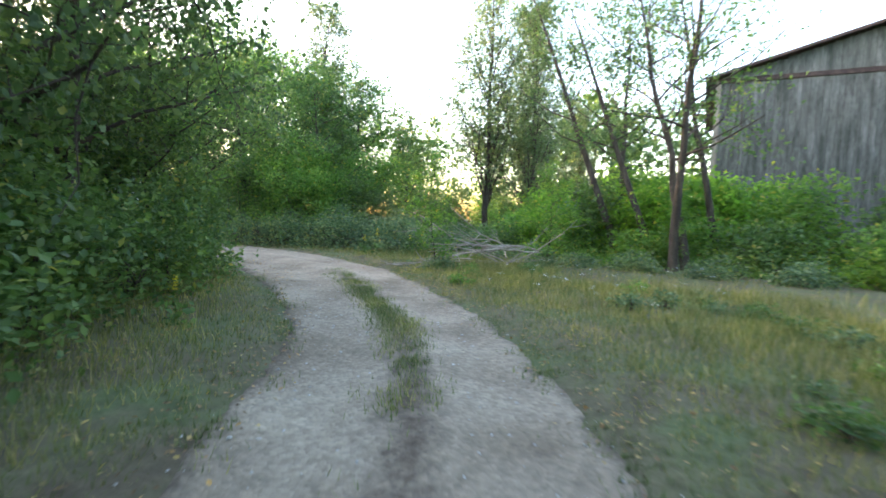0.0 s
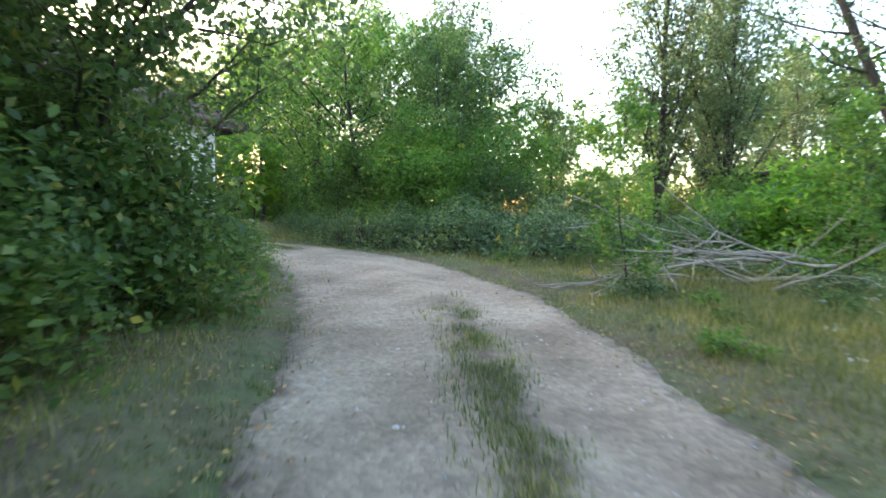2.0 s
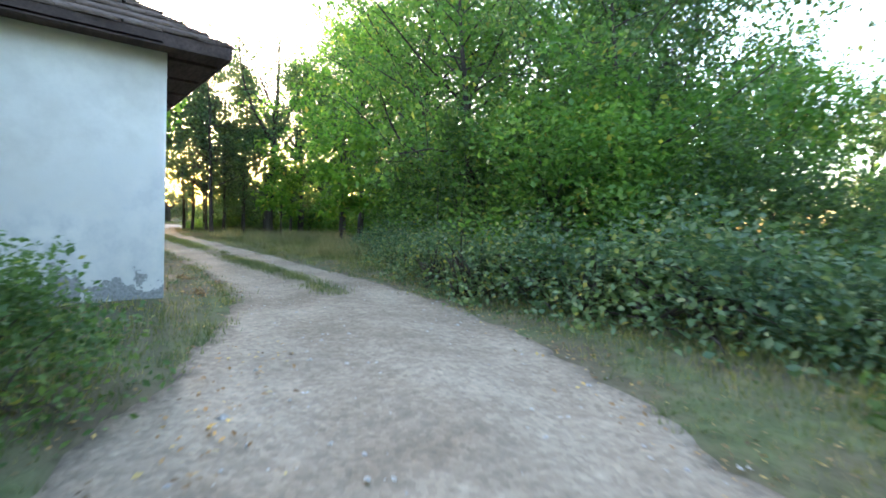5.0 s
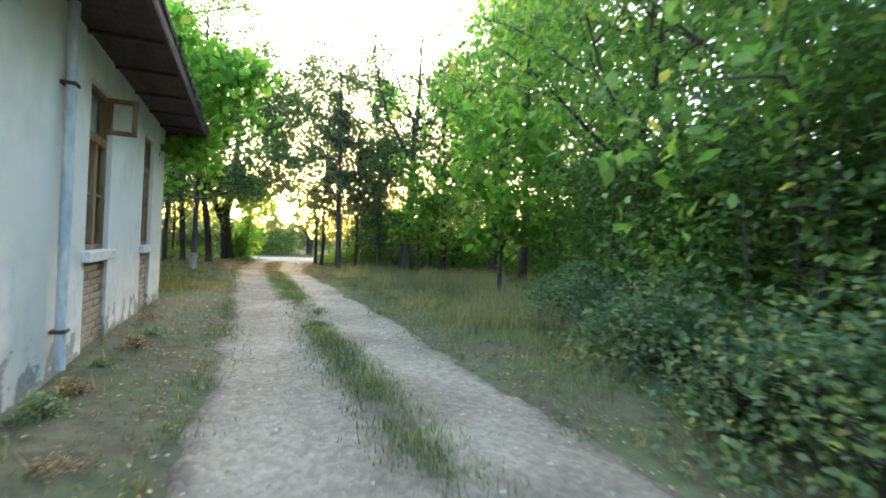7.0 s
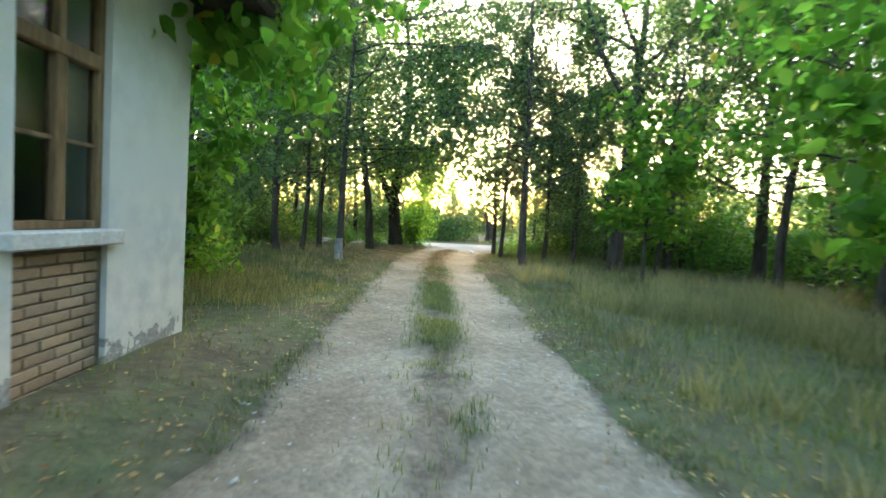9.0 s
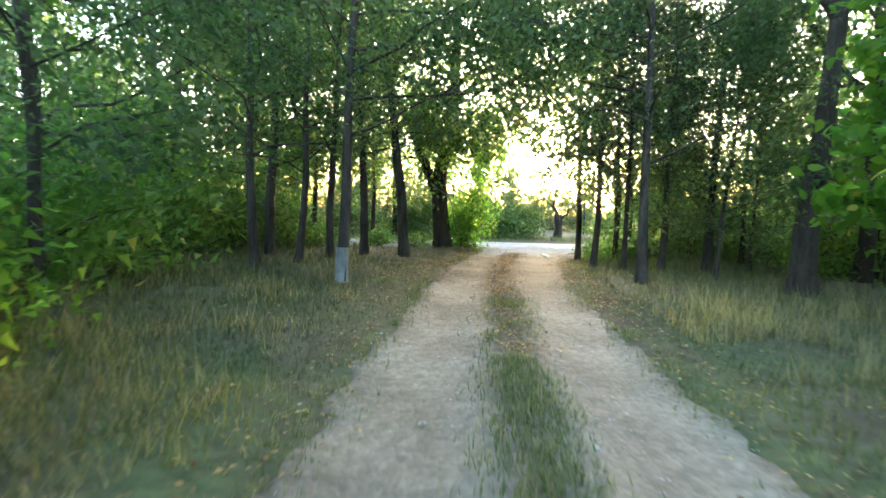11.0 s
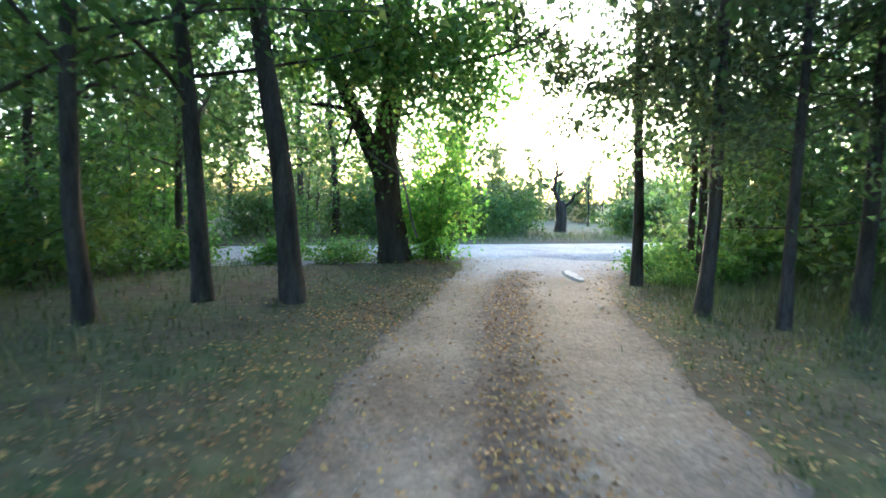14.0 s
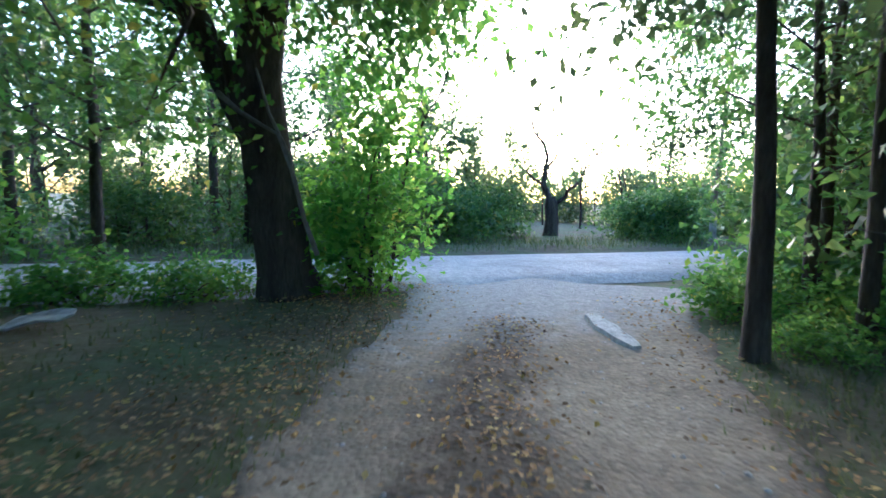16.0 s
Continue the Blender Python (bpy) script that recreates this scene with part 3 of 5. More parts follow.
def build_house():
    house = empty("house", 0, 0, 0, 0, "single-storey white plastered house with brown windows and hipped tile roof", "house")
    th = 0.45
    # front wall along the track, in piers, lintels and spandrels round its openings
    bm = bmesh.new()
    x0, x1 = WALL_X - th, WALL_X
    ys = [HOUSE_Y0 + th] + [v for w in WINDOWS for v in w] + [HOUSE_Y1 - th]
    zs = [-0.3, 0.0, SILL_Z - 0.1, HEAD_Z, WALL_H]
    grid = [[bm.verts.new((x1, y, z)) for z in zs] for y in ys]
    for i in range(len(ys) - 1):
        for k in range(len(zs) - 1):
            if not (i % 2 == 1 and k in (1, 2)):
                bm.faces.new((grid[i][k], grid[i + 1][k], grid[i + 1][k + 1], grid[i][k + 1]))
    made = bmesh.ops.extrude_face_region(bm, geom=list(bm.faces))
    bmesh.ops.translate(bm, vec=(-th, 0, 0), verts=[v for v in made["geom"] if isinstance(v, bmesh.types.BMVert)])
    bmesh.ops.recalc_face_normals(bm, faces=bm.faces)
    part("front_wall", bm, PLASTER, house)
    bm = box(bmesh.new(), (HOUSE_X0, HOUSE_Y0, -0.3), (WALL_X, HOUSE_Y0 + th, WALL_H))
    part("end_wall", bm, PLASTER, house, "white plaster end wall, stained and broken at its foot")
    part("end_wall", box(bmesh.new(), (HOUSE_X0, HOUSE_Y1 - th, -0.3), (WALL_X, HOUSE_Y1, WALL_H)), PLASTER, house)
    part("back_wall", box(bmesh.new(), (HOUSE_X0, HOUSE_Y0 + th, -0.3), (HOUSE_X0 + th, HOUSE_Y1 - th, WALL_H)), PLASTER, house)
    part("inner_floor", box(bmesh.new(), (HOUSE_X0 + th, HOUSE_Y0 + th, 0.5), (x0, HOUSE_Y1 - th, 0.6)), SOFFIT_WOOD, house)
    part("inner_ceiling", box(bmesh.new(), (HOUSE_X0 + th, HOUSE_Y0 + th, 2.95), (x0, HOUSE_Y1 - th, 3.05)), PLASTER, house)
    part("inner_partition", box(bmesh.new(), (x0 - 2.6, HOUSE_Y0 + th, 0.6), (x0 - 2.5, HOUSE_Y1 - th, 2.95)), SOFFIT_WOOD, house)
    # hipped roof
    ov, ez, pitch = 0.66, WALL_H, 0.62
    ax, bx, ay, by = HOUSE_X0 - ov, WALL_X + ov, HOUSE_Y0 - 0.35, HOUSE_Y1 + 0.48
    half = (bx - ax) / 2
    rz = ez + 0.1 + half * pitch
    for k in range(int((by - ay) / 0.16)):
        y = ay + k * 0.16
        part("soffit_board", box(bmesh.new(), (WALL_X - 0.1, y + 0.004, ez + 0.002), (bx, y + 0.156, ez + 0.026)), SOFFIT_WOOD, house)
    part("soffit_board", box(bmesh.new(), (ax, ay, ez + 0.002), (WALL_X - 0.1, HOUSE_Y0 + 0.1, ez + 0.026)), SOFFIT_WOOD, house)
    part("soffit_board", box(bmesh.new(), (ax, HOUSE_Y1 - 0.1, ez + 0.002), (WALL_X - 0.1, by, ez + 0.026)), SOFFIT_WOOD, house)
    for lo, hi in (((bx - 0.03, ay, ez - 0.02), (bx, by, ez + 0.13)), ((ax, ay, ez - 0.02), (bx - 0.03, ay + 0.03, ez + 0.13)), ((ax, by - 0.03, ez - 0.02), (bx - 0.03, by, ez + 0.13))):
        part("fascia", box(bmesh.new(), lo, hi, 0.006), SOFFIT_WOOD, house)
    bm = bmesh.new()
    e = 0.11
    low = [bm.verts.new(v) for v in ((ax, ay, ez + e), (bx, ay, ez + e), (bx, by, ez + e), (ax, by, ez + e))]
    r0, r1 = bm.verts.new((ax + half, ay + half, rz)), bm.verts.new((ax + half, by - half, rz)) if by - ay > 2 * half + 0.2 else None
    if r1 is None:
        r1 = bm.verts.new((ax + half, ay + half + 0.3, rz))
    for f in ((low[0], low[1], r0), (low[1], low[2], r1, r0), (low[2], low[3], r1), (low[3], low[0], r0, r1)):
        bm.faces.new(f)
    bm.faces.new((low[3], low[2], low[1], low[0]))
    part("roof", bm, ROOF_TILE, house)
    # overlapping rows of tiles on the two slopes seen from the track
    rng = np.random.default_rng(5)
    V, Q = [], []
    def rows_on(p0, p1, apex_a, apex_b, name):
        p0, p1, apex_a, apex_b = (np.array(v, float) for v in (p0, p1, apex_a, apex_b))
        slope_n = np.cross(p1 - p0, apex_a - p0)
        slope_n /= np.linalg.norm(slope_n)
        length = np.linalg.norm((apex_a + apex_b) / 2 - (p0 + p1) / 2)
        count = int(length / 0.26)
        for k in range(count):
            f0, f1 = k / count, min(1.0, (k + 1.35) / count)
            a0, b0, a1, b1 = p0 + (apex_a - p0) * f0, p1 + (apex_b - p1) * f0, p0 + (apex_a - p0) * f1, p1 + (apex_b - p1) * f1
            m = max(1, int(np.linalg.norm(b0 - a0) / 0.19))
            for i in range(m):
                u0, u1 = i / m, (i + 0.97) / m
                up = slope_n * (0.055 + rng.uniform(-0.008, 0.012))
                slip = (a1 - a0) * rng.uniform(-0.07, 0.04)
                lo0, lo1 = a0 + (b0 - a0) * u0 + slip, a0 + (b0 - a0) * u1 + slip
                hi0, hi1 = a1 + (b1 - a1) * u0, a1 + (b1 - a1) * u1
                c = len(V)
                V.extend([lo0 + up, lo1 + up, hi1 + slope_n * 0.012, hi0 + slope_n * 0.012, lo0 + up - slope_n * 0.03, lo1 + up - slope_n * 0.03])
                Q.extend([(c, c + 1, c + 2, c + 3), (c + 4, c + 5, c + 1, c)])
    A, B, C, D = (np.array(v) for v in ((ax, ay, ez + e), (bx, ay, ez + e), (bx, by, ez + e), (ax, by, ez + e)))
    ra, rb = np.array((ax + half, ay + half, rz)), np.array((ax + half, by - half if by - ay > 2 * half + 0.2 else ay + half + 0.3, rz))
    rows_on(A, B, ra, ra, "end")
    rows_on(B, C, ra, rb, "front")
    tiles = part_mesh("roof_tiles", mesh_from("roof_tiles", np.array(V), None, np.array(Q)), ROOF_TILE, house, "weathered grey-brown clay tiles in uneven rows")
    tagged(tiles, kind="stuff")
    for k in range(9):
        y = ay + 0.5 + k * 1.05
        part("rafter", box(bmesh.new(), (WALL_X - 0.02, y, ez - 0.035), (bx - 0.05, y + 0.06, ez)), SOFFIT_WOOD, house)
    # windows
    for k, (a, b) in enumerate(WINDOWS):
        win = part("window", box(bmesh.new(), (x0 + 0.08, a, SILL_Z - 0.1), (x0 + 0.1, a + 0.02, SILL_Z - 0.06)), FRAME_WOOD, house, "brown wooden window with a top light")
        fx0, fx1 = WALL_X - 0.13, WALL_X - 0.05
        tz = 2.2
        bm = bmesh.new()
        t = 0.055
        for lo, hi in (((fx0, a, SILL_Z), (fx1, a + t, HEAD_Z)), ((fx0, b - t, SILL_Z), (fx1, b, HEAD_Z)), ((fx0, a + t, SILL_Z), (fx1, b - t, SILL_Z + t)), ((fx0, a + t, HEAD_Z - t), (fx1, b - t, HEAD_Z))):
            box(bm, lo, hi, 0.006)
        part("frame", bm, FRAME_WOOD, win)
        part("transom", box(bmesh.new(), (fx0 - 0.01, a + t, tz - 0.05), (fx1 + 0.015, b - t, tz + 0.05), 0.008), FRAME_WOOD, win)
        c = (a + b) / 2
        part("mullion", box(bmesh.new(), (fx0 + 0.005, c - 0.045, SILL_Z + t), (fx1 + 0.01, c + 0.045, tz - 0.05), 0.008), FRAME_WOOD, win)
        if k != 1:
            part("mullion", box(bmesh.new(), (fx0 + 0.005, c - 0.03, tz + 0.05), (fx1 + 0.005, c + 0.03, HEAD_Z - t), 0.006), FRAME_WOOD, win)
        mz = (SILL_Z + tz) / 2
        for lo, hi in ((a + t, c - 0.045), (c + 0.045, b - t)):
            part("glazing_bar", box(bmesh.new(), (fx0 + 0.02, lo, mz - 0.014), (fx1 - 0.015, hi, mz + 0.014), 0.004), FRAME_WOOD, win)
            for z0, z1 in ((SILL_Z + t, mz - 0.014), (mz + 0.014, tz - 0.05)):
                part("pane", box(bmesh.new(), (fx0 + 0.036, lo, z0), (fx0 + 0.04, hi, z1)), GLASS, win)
        if k != 1:
            for lo, hi in ((a + t, c - 0.03), (c + 0.03, b - t)):
                part("pane", box(bmesh.new(), (fx0 + 0.036, lo, tz + 0.05), (fx0 + 0.04, hi, HEAD_Z - t)), GLASS, win)
        else:
            # the top light stands open, swung out from the far jamb
            sash, s = bmesh.new(), 0.05
            y0, y1, xa, xb = b - 0.07, b - 0.03, WALL_X - 0.05, WALL_X + 0.24
            for lo, hi in (((xa, y0, 2.32), (xb, y1, 2.32 + s)), ((xa, y0, 2.72 - s), (xb, y1, 2.72)), ((xa, y0, 2.32 + s), (xa + s, y1, 2.72 - s)), ((xb - s, y0, 2.32 + s), (xb, y1, 2.72 - s))):
                box(sash, lo, hi, 0.005)
            part("open_sash", sash, FRAME_WOOD, win, "brown top sash standing open")
            part("pane", box(bmesh.new(), (xa + s, y0 + 0.018, 2.32 + s), (xb - s, y0 + 0.022, 2.72 - s)), GLASS, win)
        part("sill", box(bmesh.new(), (WALL_X - 0.2, a - 0.09, SILL_Z - 0.11), (WALL_X + 0.07, b + 0.09, SILL_Z - 0.002), 0.012), CONCRETE, win, "thick pale concrete sill")
    # downpipe
    pipe = Builder()
    py = -5.42
    pipe.tube([(WALL_X + 0.06, py, 0.12), (WALL_X + 0.06, py, 0.3), (WALL_X + 0.062, py, 1.5), (WALL_X + 0.06, py, 2.72), (WALL_X + 0.06, py, 3.098)], [0.046, 0.042, 0.042, 0.042, 0.042], 12)
    pp = part_mesh("downpipe", pipe.mesh("downpipe"), PIPE_METAL, house, "faded blue-grey downpipe")
    for z in (0.42, 2.42):
        part("bracket", box(bmesh.new(), (WALL_X - 0.02, py - 0.06, z), (WALL_X + 0.11, py + 0.06, z + 0.028), 0.004), SOFFIT_WOOD, pp)
    # bricks that close the openings under the sills
    protos = {}
    for w in (0.235, 0.11):
        me = bpy.data.meshes.new("brick")
        bm = box(bmesh.new(), (-0.05, -w / 2, -0.031), (0.05, w / 2, 0.031), 0.005)
        bm.to_mesh(me)
        bm.free()
        me.materials.append(BRICK)
        protos[w] = me
    rng = random.Random(3)
    for k, (a, b) in enumerate(WINDOWS):
        infill = part("brick_infill", box(bmesh.new(), (WALL_X - 0.15, a, -0.1), (WALL_X - 0.045, b, SILL_Z - 0.112)), MORTAR, house, "buff brick infill under the window")
        for r in range(12):
            y, z = a + 0.005, 0.04 + r * 0.076
            if z + 0.035 > SILL_Z - 0.11:
                break
            first = r % 2
            while y < b - 0.08:
                w = 0.11 if (first or b - y < 0.24) else 0.235
                first = 0
                if y + w > b:
                    break
                ob = new("brick", protos[w])
                ob.parent = infill
                ob.location = (WALL_X - 0.078 + rng.uniform(-0.004, 0.004), y + w / 2, z + rng.uniform(-0.002, 0.002))
                ob.rotation_euler = (0, 0, rng.uniform(-0.012, 0.012))
                y += w + 0.011


build_house()


def build_barn():
    barn = empty("barn", 11.5, -27.0, 0, -97.5, "tall weathered grey board barn with low gable", "barn")
    # local x runs from the near corner along the gable, local y back along the side
    w, l, eave, peak = 11.0, 12.0, 7.95, 9.5
    rng = random.Random(11)
    gap, u = 0.012, 0.0
    while u < w - 0.05:
        b = min(rng.uniform(0.16, 0.28), w - u)
        z1, d = eave + (peak - eave) * (1 - abs(u + b / 2 - w / 2) / (w / 2)) - 0.02, rng.uniform(0, 0.02)
        if rng.random() > 0.02:
            part("gable_board", box(bmesh.new(), (u, -d - 0.03, rng.uniform(0.05, 0.2)), (u + b - gap, -d, z1 if rng.random() > 0.15 else z1 - rng.uniform(0, 0.25))), GREY_BOARD, barn)
        u += b
    bm, v = bmesh.new(), 0.0
    while v < l - 0.05:
        b = min(rng.uniform(0.16, 0.28), l - v)
        d = rng.uniform(0, 0.02)
        box(bm, (-0.03 - d, v, rng.uniform(0.05, 0.2)), (-d, v + b - gap, eave - 0.03))
        v += b
    tagged(part("side_cladding", bm, GREY_BOARD, barn), kind="stuff")
    for lo, hi in (((0, 0.06, -0.1), (w, 0.1, eave - 0.1)), ((0, l, -0.1), (w, l + 0.1, eave - 0.1)), ((0.02, 0.1, -0.1), (0.06, l, eave - 0.1)), ((w - 0.06, 0.1, -0.1), (w, l, eave - 0.1))):
        part("lining", box(bmesh.new(), lo, hi), SOFFIT_WOOD, barn)
    part("tie_beam", box(bmesh.new(), (0, -0.09, eave - 0.2), (w, -0.05, eave), 0.01), SOFFIT_WOOD, barn)
    part("corner_post", box(bmesh.new(), (-0.08, -0.085, 0), (0.12, -0.05, eave - 0.05), 0.01), DEADWOOD, barn, "pale corner board")
    for x0 in (-0.5, w + 0.5):
        bm = bmesh.new()
        x1, z0 = w / 2, eave - 0.12
        vs = [bm.verts.new(p) for p in ((x0, -0.45, z0), (x1, -0.45, peak + 0.02), (x1, l + 0.4, peak + 0.02), (x0, l + 0.4, z0), (x0, -0.45, z0 + 0.12), (x1, -0.45, peak + 0.14), (x1, l + 0.4, peak + 0.14), (x0, l + 0.4, z0 + 0.12))]
        for f in ((0, 1, 2, 3), (7, 6, 5, 4), (0, 4, 5, 1), (1, 5, 6, 2), (2, 6, 7, 3), (3, 7, 4, 0)):
            bm.faces.new([vs[i] for i in f])
        bmesh.ops.recalc_face_normals(bm, faces=bm.faces)
        part("roof_slope", bm, SOFFIT_WOOD, barn)


build_barn()


def build_shed():
    shed = empty("shed", 16.4, -21.2, 0, 4, "low derelict shed with a sagging roof and faded blue panels", "shed")
    rng = random.Random(17)
    part("wall", box(bmesh.new(), (0.0, -3.6, -0.1), (3.2, 3.6, 3.0), 0.02), MORTAR, shed, "stained brown plastered wall")
    part("roof", box(bmesh.new(), (-0.5, -4.0, 3.02), (3.6, 4.0, 3.16), 0.02), SOFFIT_WOOD, shed, "dark sagging roof with a broken edge")
    for k in range(5):
        y = -1.6 + k * 0.62
        part("panel", box(bmesh.new(), (-0.05, y, 1.55 + rng.uniform(-0.06, 0.06)), (-0.004, y + 0.59, 2.75 + rng.uniform(-0.08, 0.05)), 0.006), BLUE_PAINT, shed, "faded blue painted panel")


BLUE_PAINT = rough_material("faded_blue_paint", 3.0, [(0.3, (0.11, 0.16, 0.18)), (0.7, (0.22, 0.28, 0.29))], 0.5, (1, 1, 0.4), 0.8, 0.005)
build_shed()

# ---------------------------------------------------------------- trees at the bend
POPLAR = grow(21, 16, 0.2, 1.6, 5.6, "column", 36, 15000, 0.17, 0.55, (0.4, 0.2), 0.35, 0.9, dart=True,
              boughs=[(0.08, (-0.22, -0.12, 1), 8.5, 0.08), (0.14, (0.2, -0.2, 1), 7.5, 0.07), (0.2, (0.05, 0.3, 1), 7.0, 0.06)])
for k, (x, y, t, s) in enumerate([(15.0, -15.8, 0, 0.95), (15.3, -18.2, 120, 0.88), (25.0, -16.0, 300, 1.1), (20.8, -20.5, 60, 0.55), (9.8, -7.6, 250, 0.8)]):
    if k == 0:
        pop = tree("poplar", "tall many-stemmed poplar with loose green leaves", x, y, POPLAR, BARK, LEAF_POPLAR, t, s, "poplars")
    else:
        copy_thing(pop, pose(x, y, 0, 0, 0, t) @ Matrix.Scale(s, 4))

STEMMY = [grow(31 + k, 10.0, 0.14, 3.4, 2.6, "round", 18, 2600, 0.12, 0.4, ((1.4, -0.6), (-2.2, 0.8), (0.8, 1.6))[k], 0.35, dart=True) for k in range(3)]
for x, y, k, t in [(2.82, -25.0, 0, 200), (3.1, -25.4, 1, 260), (6.6, -23.6, 2, 310), (5.0, -26.5, 2, 20)]:
    tree("roadside_tree", "slender dark-stemmed tree with thin sparse leaves", x, y, STEMMY[k], BARK, LEAF_MID, t, 1.0, "slender trees by the barn")

LEANER = grow(30, 9.5, 0.17, 3.6, 2.2, "round", 14, 2600, 0.12, 0.4, (0.0, 3.2), 0.15, 0.4, dart=True, limb_r=0.35)
for x, y, t, s in [(5.0, -23.4, 0, 1.0), (4.5, -24.5, -12, 0.95)]:
    tree("roadside_tree", "dark-stemmed tree leaning hard over the thicket", x, y, LEANER, BARK, LEAF_DARK, t, s, "leaning trees by the barn")

THICK = [grow_shrub(36, 1.8, 1.6, 2.2, 14, 4300, 0.14, 0.3, 0.0, 80, dart=True), grow_shrub(37, 1.6, 1.6, 3.4, 14, 4800, 0.16, 0.32, 0.1, 90, dart=True)]
rng = random.Random(36)
for i, (x, y, k) in enumerate([(4.6, -18.9, 0), (6.2, -20.2, 0), (4.4, -21.9, 0), (5.9, -22.6, 1), (3.9, -23.8, 0), (4.6, -25.4, 0), (3.2, -27.2, 0), (6.6, -25.0, 1), (5.4, -28.6, 1), (8.2, -23.0, 1), (2.4, -30.0, 0), (7.6, -27.4, 1),
                               (4.4, -31.4, 1), (10.6, -21.4, 0), (14.5, -18.6, 1), (16.5, -12.6, 1), (0.8, -32.6, 0), (13, -22, 1), (18, -16, 1), (22, -14, 1), (7.4, -24.2, 1), (8.6, -25.8, 1), (6.8, -26.6, 1), (9.4, -24.4, 1), (8.2, -28.2, 1), (5.2, -20.9, 1), (5.4, -24.2, 1)]):
    shrub("thicket_shrub", "tangled green shrub under the roadside trees", x, y, THICK[k], LEAF_MAPLE if i > 19 else (LEAF_MID, LEAF_BRIGHT, LEAF_BRIGHT)[i % 3], rng.uniform(0, 360), rng.uniform(0.85, 1.1) * (0.7 if i in (0, 2, 4) else 1.2 if 19 < i < 25 else 1.0), "roadside thicket")
SAPLING = grow(39, 3.6, 0.02, 0.25, 0.75, "round", 18, 2600, 0.1, 0.2, (0.2, 0.2), 0.2, 0.3)
tree("roadside_sapling", "young sapling with fresh green leaves on the verge", -1.5, -19.0, SAPLING, BARK, LEAF_BRIGHT, 0, 0.75)
tree("roadside_sapling", "young sapling with fresh green leaves on the verge", 0.6, -21.6, SAPLING, BARK, LEAF_BRIGHT, 130, 0.75)
tree("roadside_sapling", "young sapling with fresh green leaves on the verge", 3.35, -25.2, SAPLING, BARK, LEAF_BRIGHT, 40, 0.62)

# ---------------------------------------------------------------- hedge and trees inside the bend
DOME = [grow_shrub(41, 2.5, 2.5, 5.0, 18, 13500, 0.118, 0.3, 0.2, 130), grow_shrub(42, 2.0, 2.2, 3.6, 16, 9500, 0.11, 0.28, 0.1, 120)]
for i, (x, y, k, t, s) in enumerate([(5.2, -13.2, 1, 0, 0.85), (4.6, -10.4, 0, 40, 1.05), (5.2, -7.6, 0, 110, 1.0), (6.3, -4.8, 1, 30, 0.9), (7.2, -12.0, 0, 200, 1.1), (7.0, -8.8, 0, 260, 1.2), (7.0, -5.4, 0, 310, 1.1), (7.6, -15.2, 1, 20, 0.75), (6.4, -3.3, 0, 75, 0.9), (7.9, -1.3, 0, 160, 0.85)]):
    shrub("hedge_shrub", "dense tall green shrub in the overgrown hedge", x, y, DOME[k], LEAF_DARK if k else (LEAF_BRIGHT, LEAF_BRIGHT, LEAF_MID)[i % 3], t, s, "hedge shrubs")
BRAMBLE = grow_shrub(45, 1.9, 1.3, 1.5, 22, 7000, 0.085, 0.2, 0.0, 100, arch=0.5)
for x, y, t, s in [(2.95, -15.9, 20, 1.2), (2.75, -13.5, 80, 1.22), (2.65, -11.2, 95, 1.05), (2.95, -8.7, 85, 0.9), (3.7, -6.3, 90, 0.85), (4.4, -4.0, 100, 0.85), (4.4, -17.2, 10, 1.0), (5.8, -18.2, 0, 0.9)]:
    shrub("bramble", "arching bramble thicket with a few yellow leaves", x, y, BRAMBLE, LEAF_BRAMBLE, t, s, "brambles along the track", "bramble")
STEMS = grow_shrub(46, 0.8, 0.7, 1.5, 34, 260, 0.09, 0.16, 0.2, 60, arch=0.2)
for x, y, t, s in [(2.1, -10.4, 0, 1.0), (2.3, -9.2, 70, 0.8), (2.9, -7.7, 150, 0.8), (2.45, -12.3, 220, 0.9)]:
    shrub("dry_bush", "bare brown stems with a few yellow leaves under the hedge", x, y, STEMS, LEAF_YELLOWING, t, s, "dry stems under the hedge", "bush", BARK)
MAPLE = [grow(51, 9.0, 0.16, 2.2, 3.8, "round", 26, 10500, 0.16, 0.5, (-0.8, 0.4), 0.2, 0.1), grow(52, 7.5, 0.13, 1.8, 3.0, "round", 20, 9000, 0.14, 0.45, (0.5, -0.3), 0.2, 0.1)]
for x, y, k, t, s in [(5.6, -6.6, 0, 0, 0.9), (6.4, -2.6, 0, 100, 0.95), (6.2, -10.2, 1, 200, 0.9), (9.8, -4.6, 0, 250, 1.0), (10.5, -9.3, 1, 30, 1.1), (9.0, -1.0, 1, 300, 1.1), (14.0, -11.0, 1, 60, 0.8), (12.5, -4.0, 0, 140, 1.0)]:
    tree("broadleaf_tree", "leafy broadleaf tree with bright green foliage", x, y, MAPLE[k], BARK, LEAF_BRIGHT if k == 0 else LEAF_MID, t, s, "trees in the hedge")

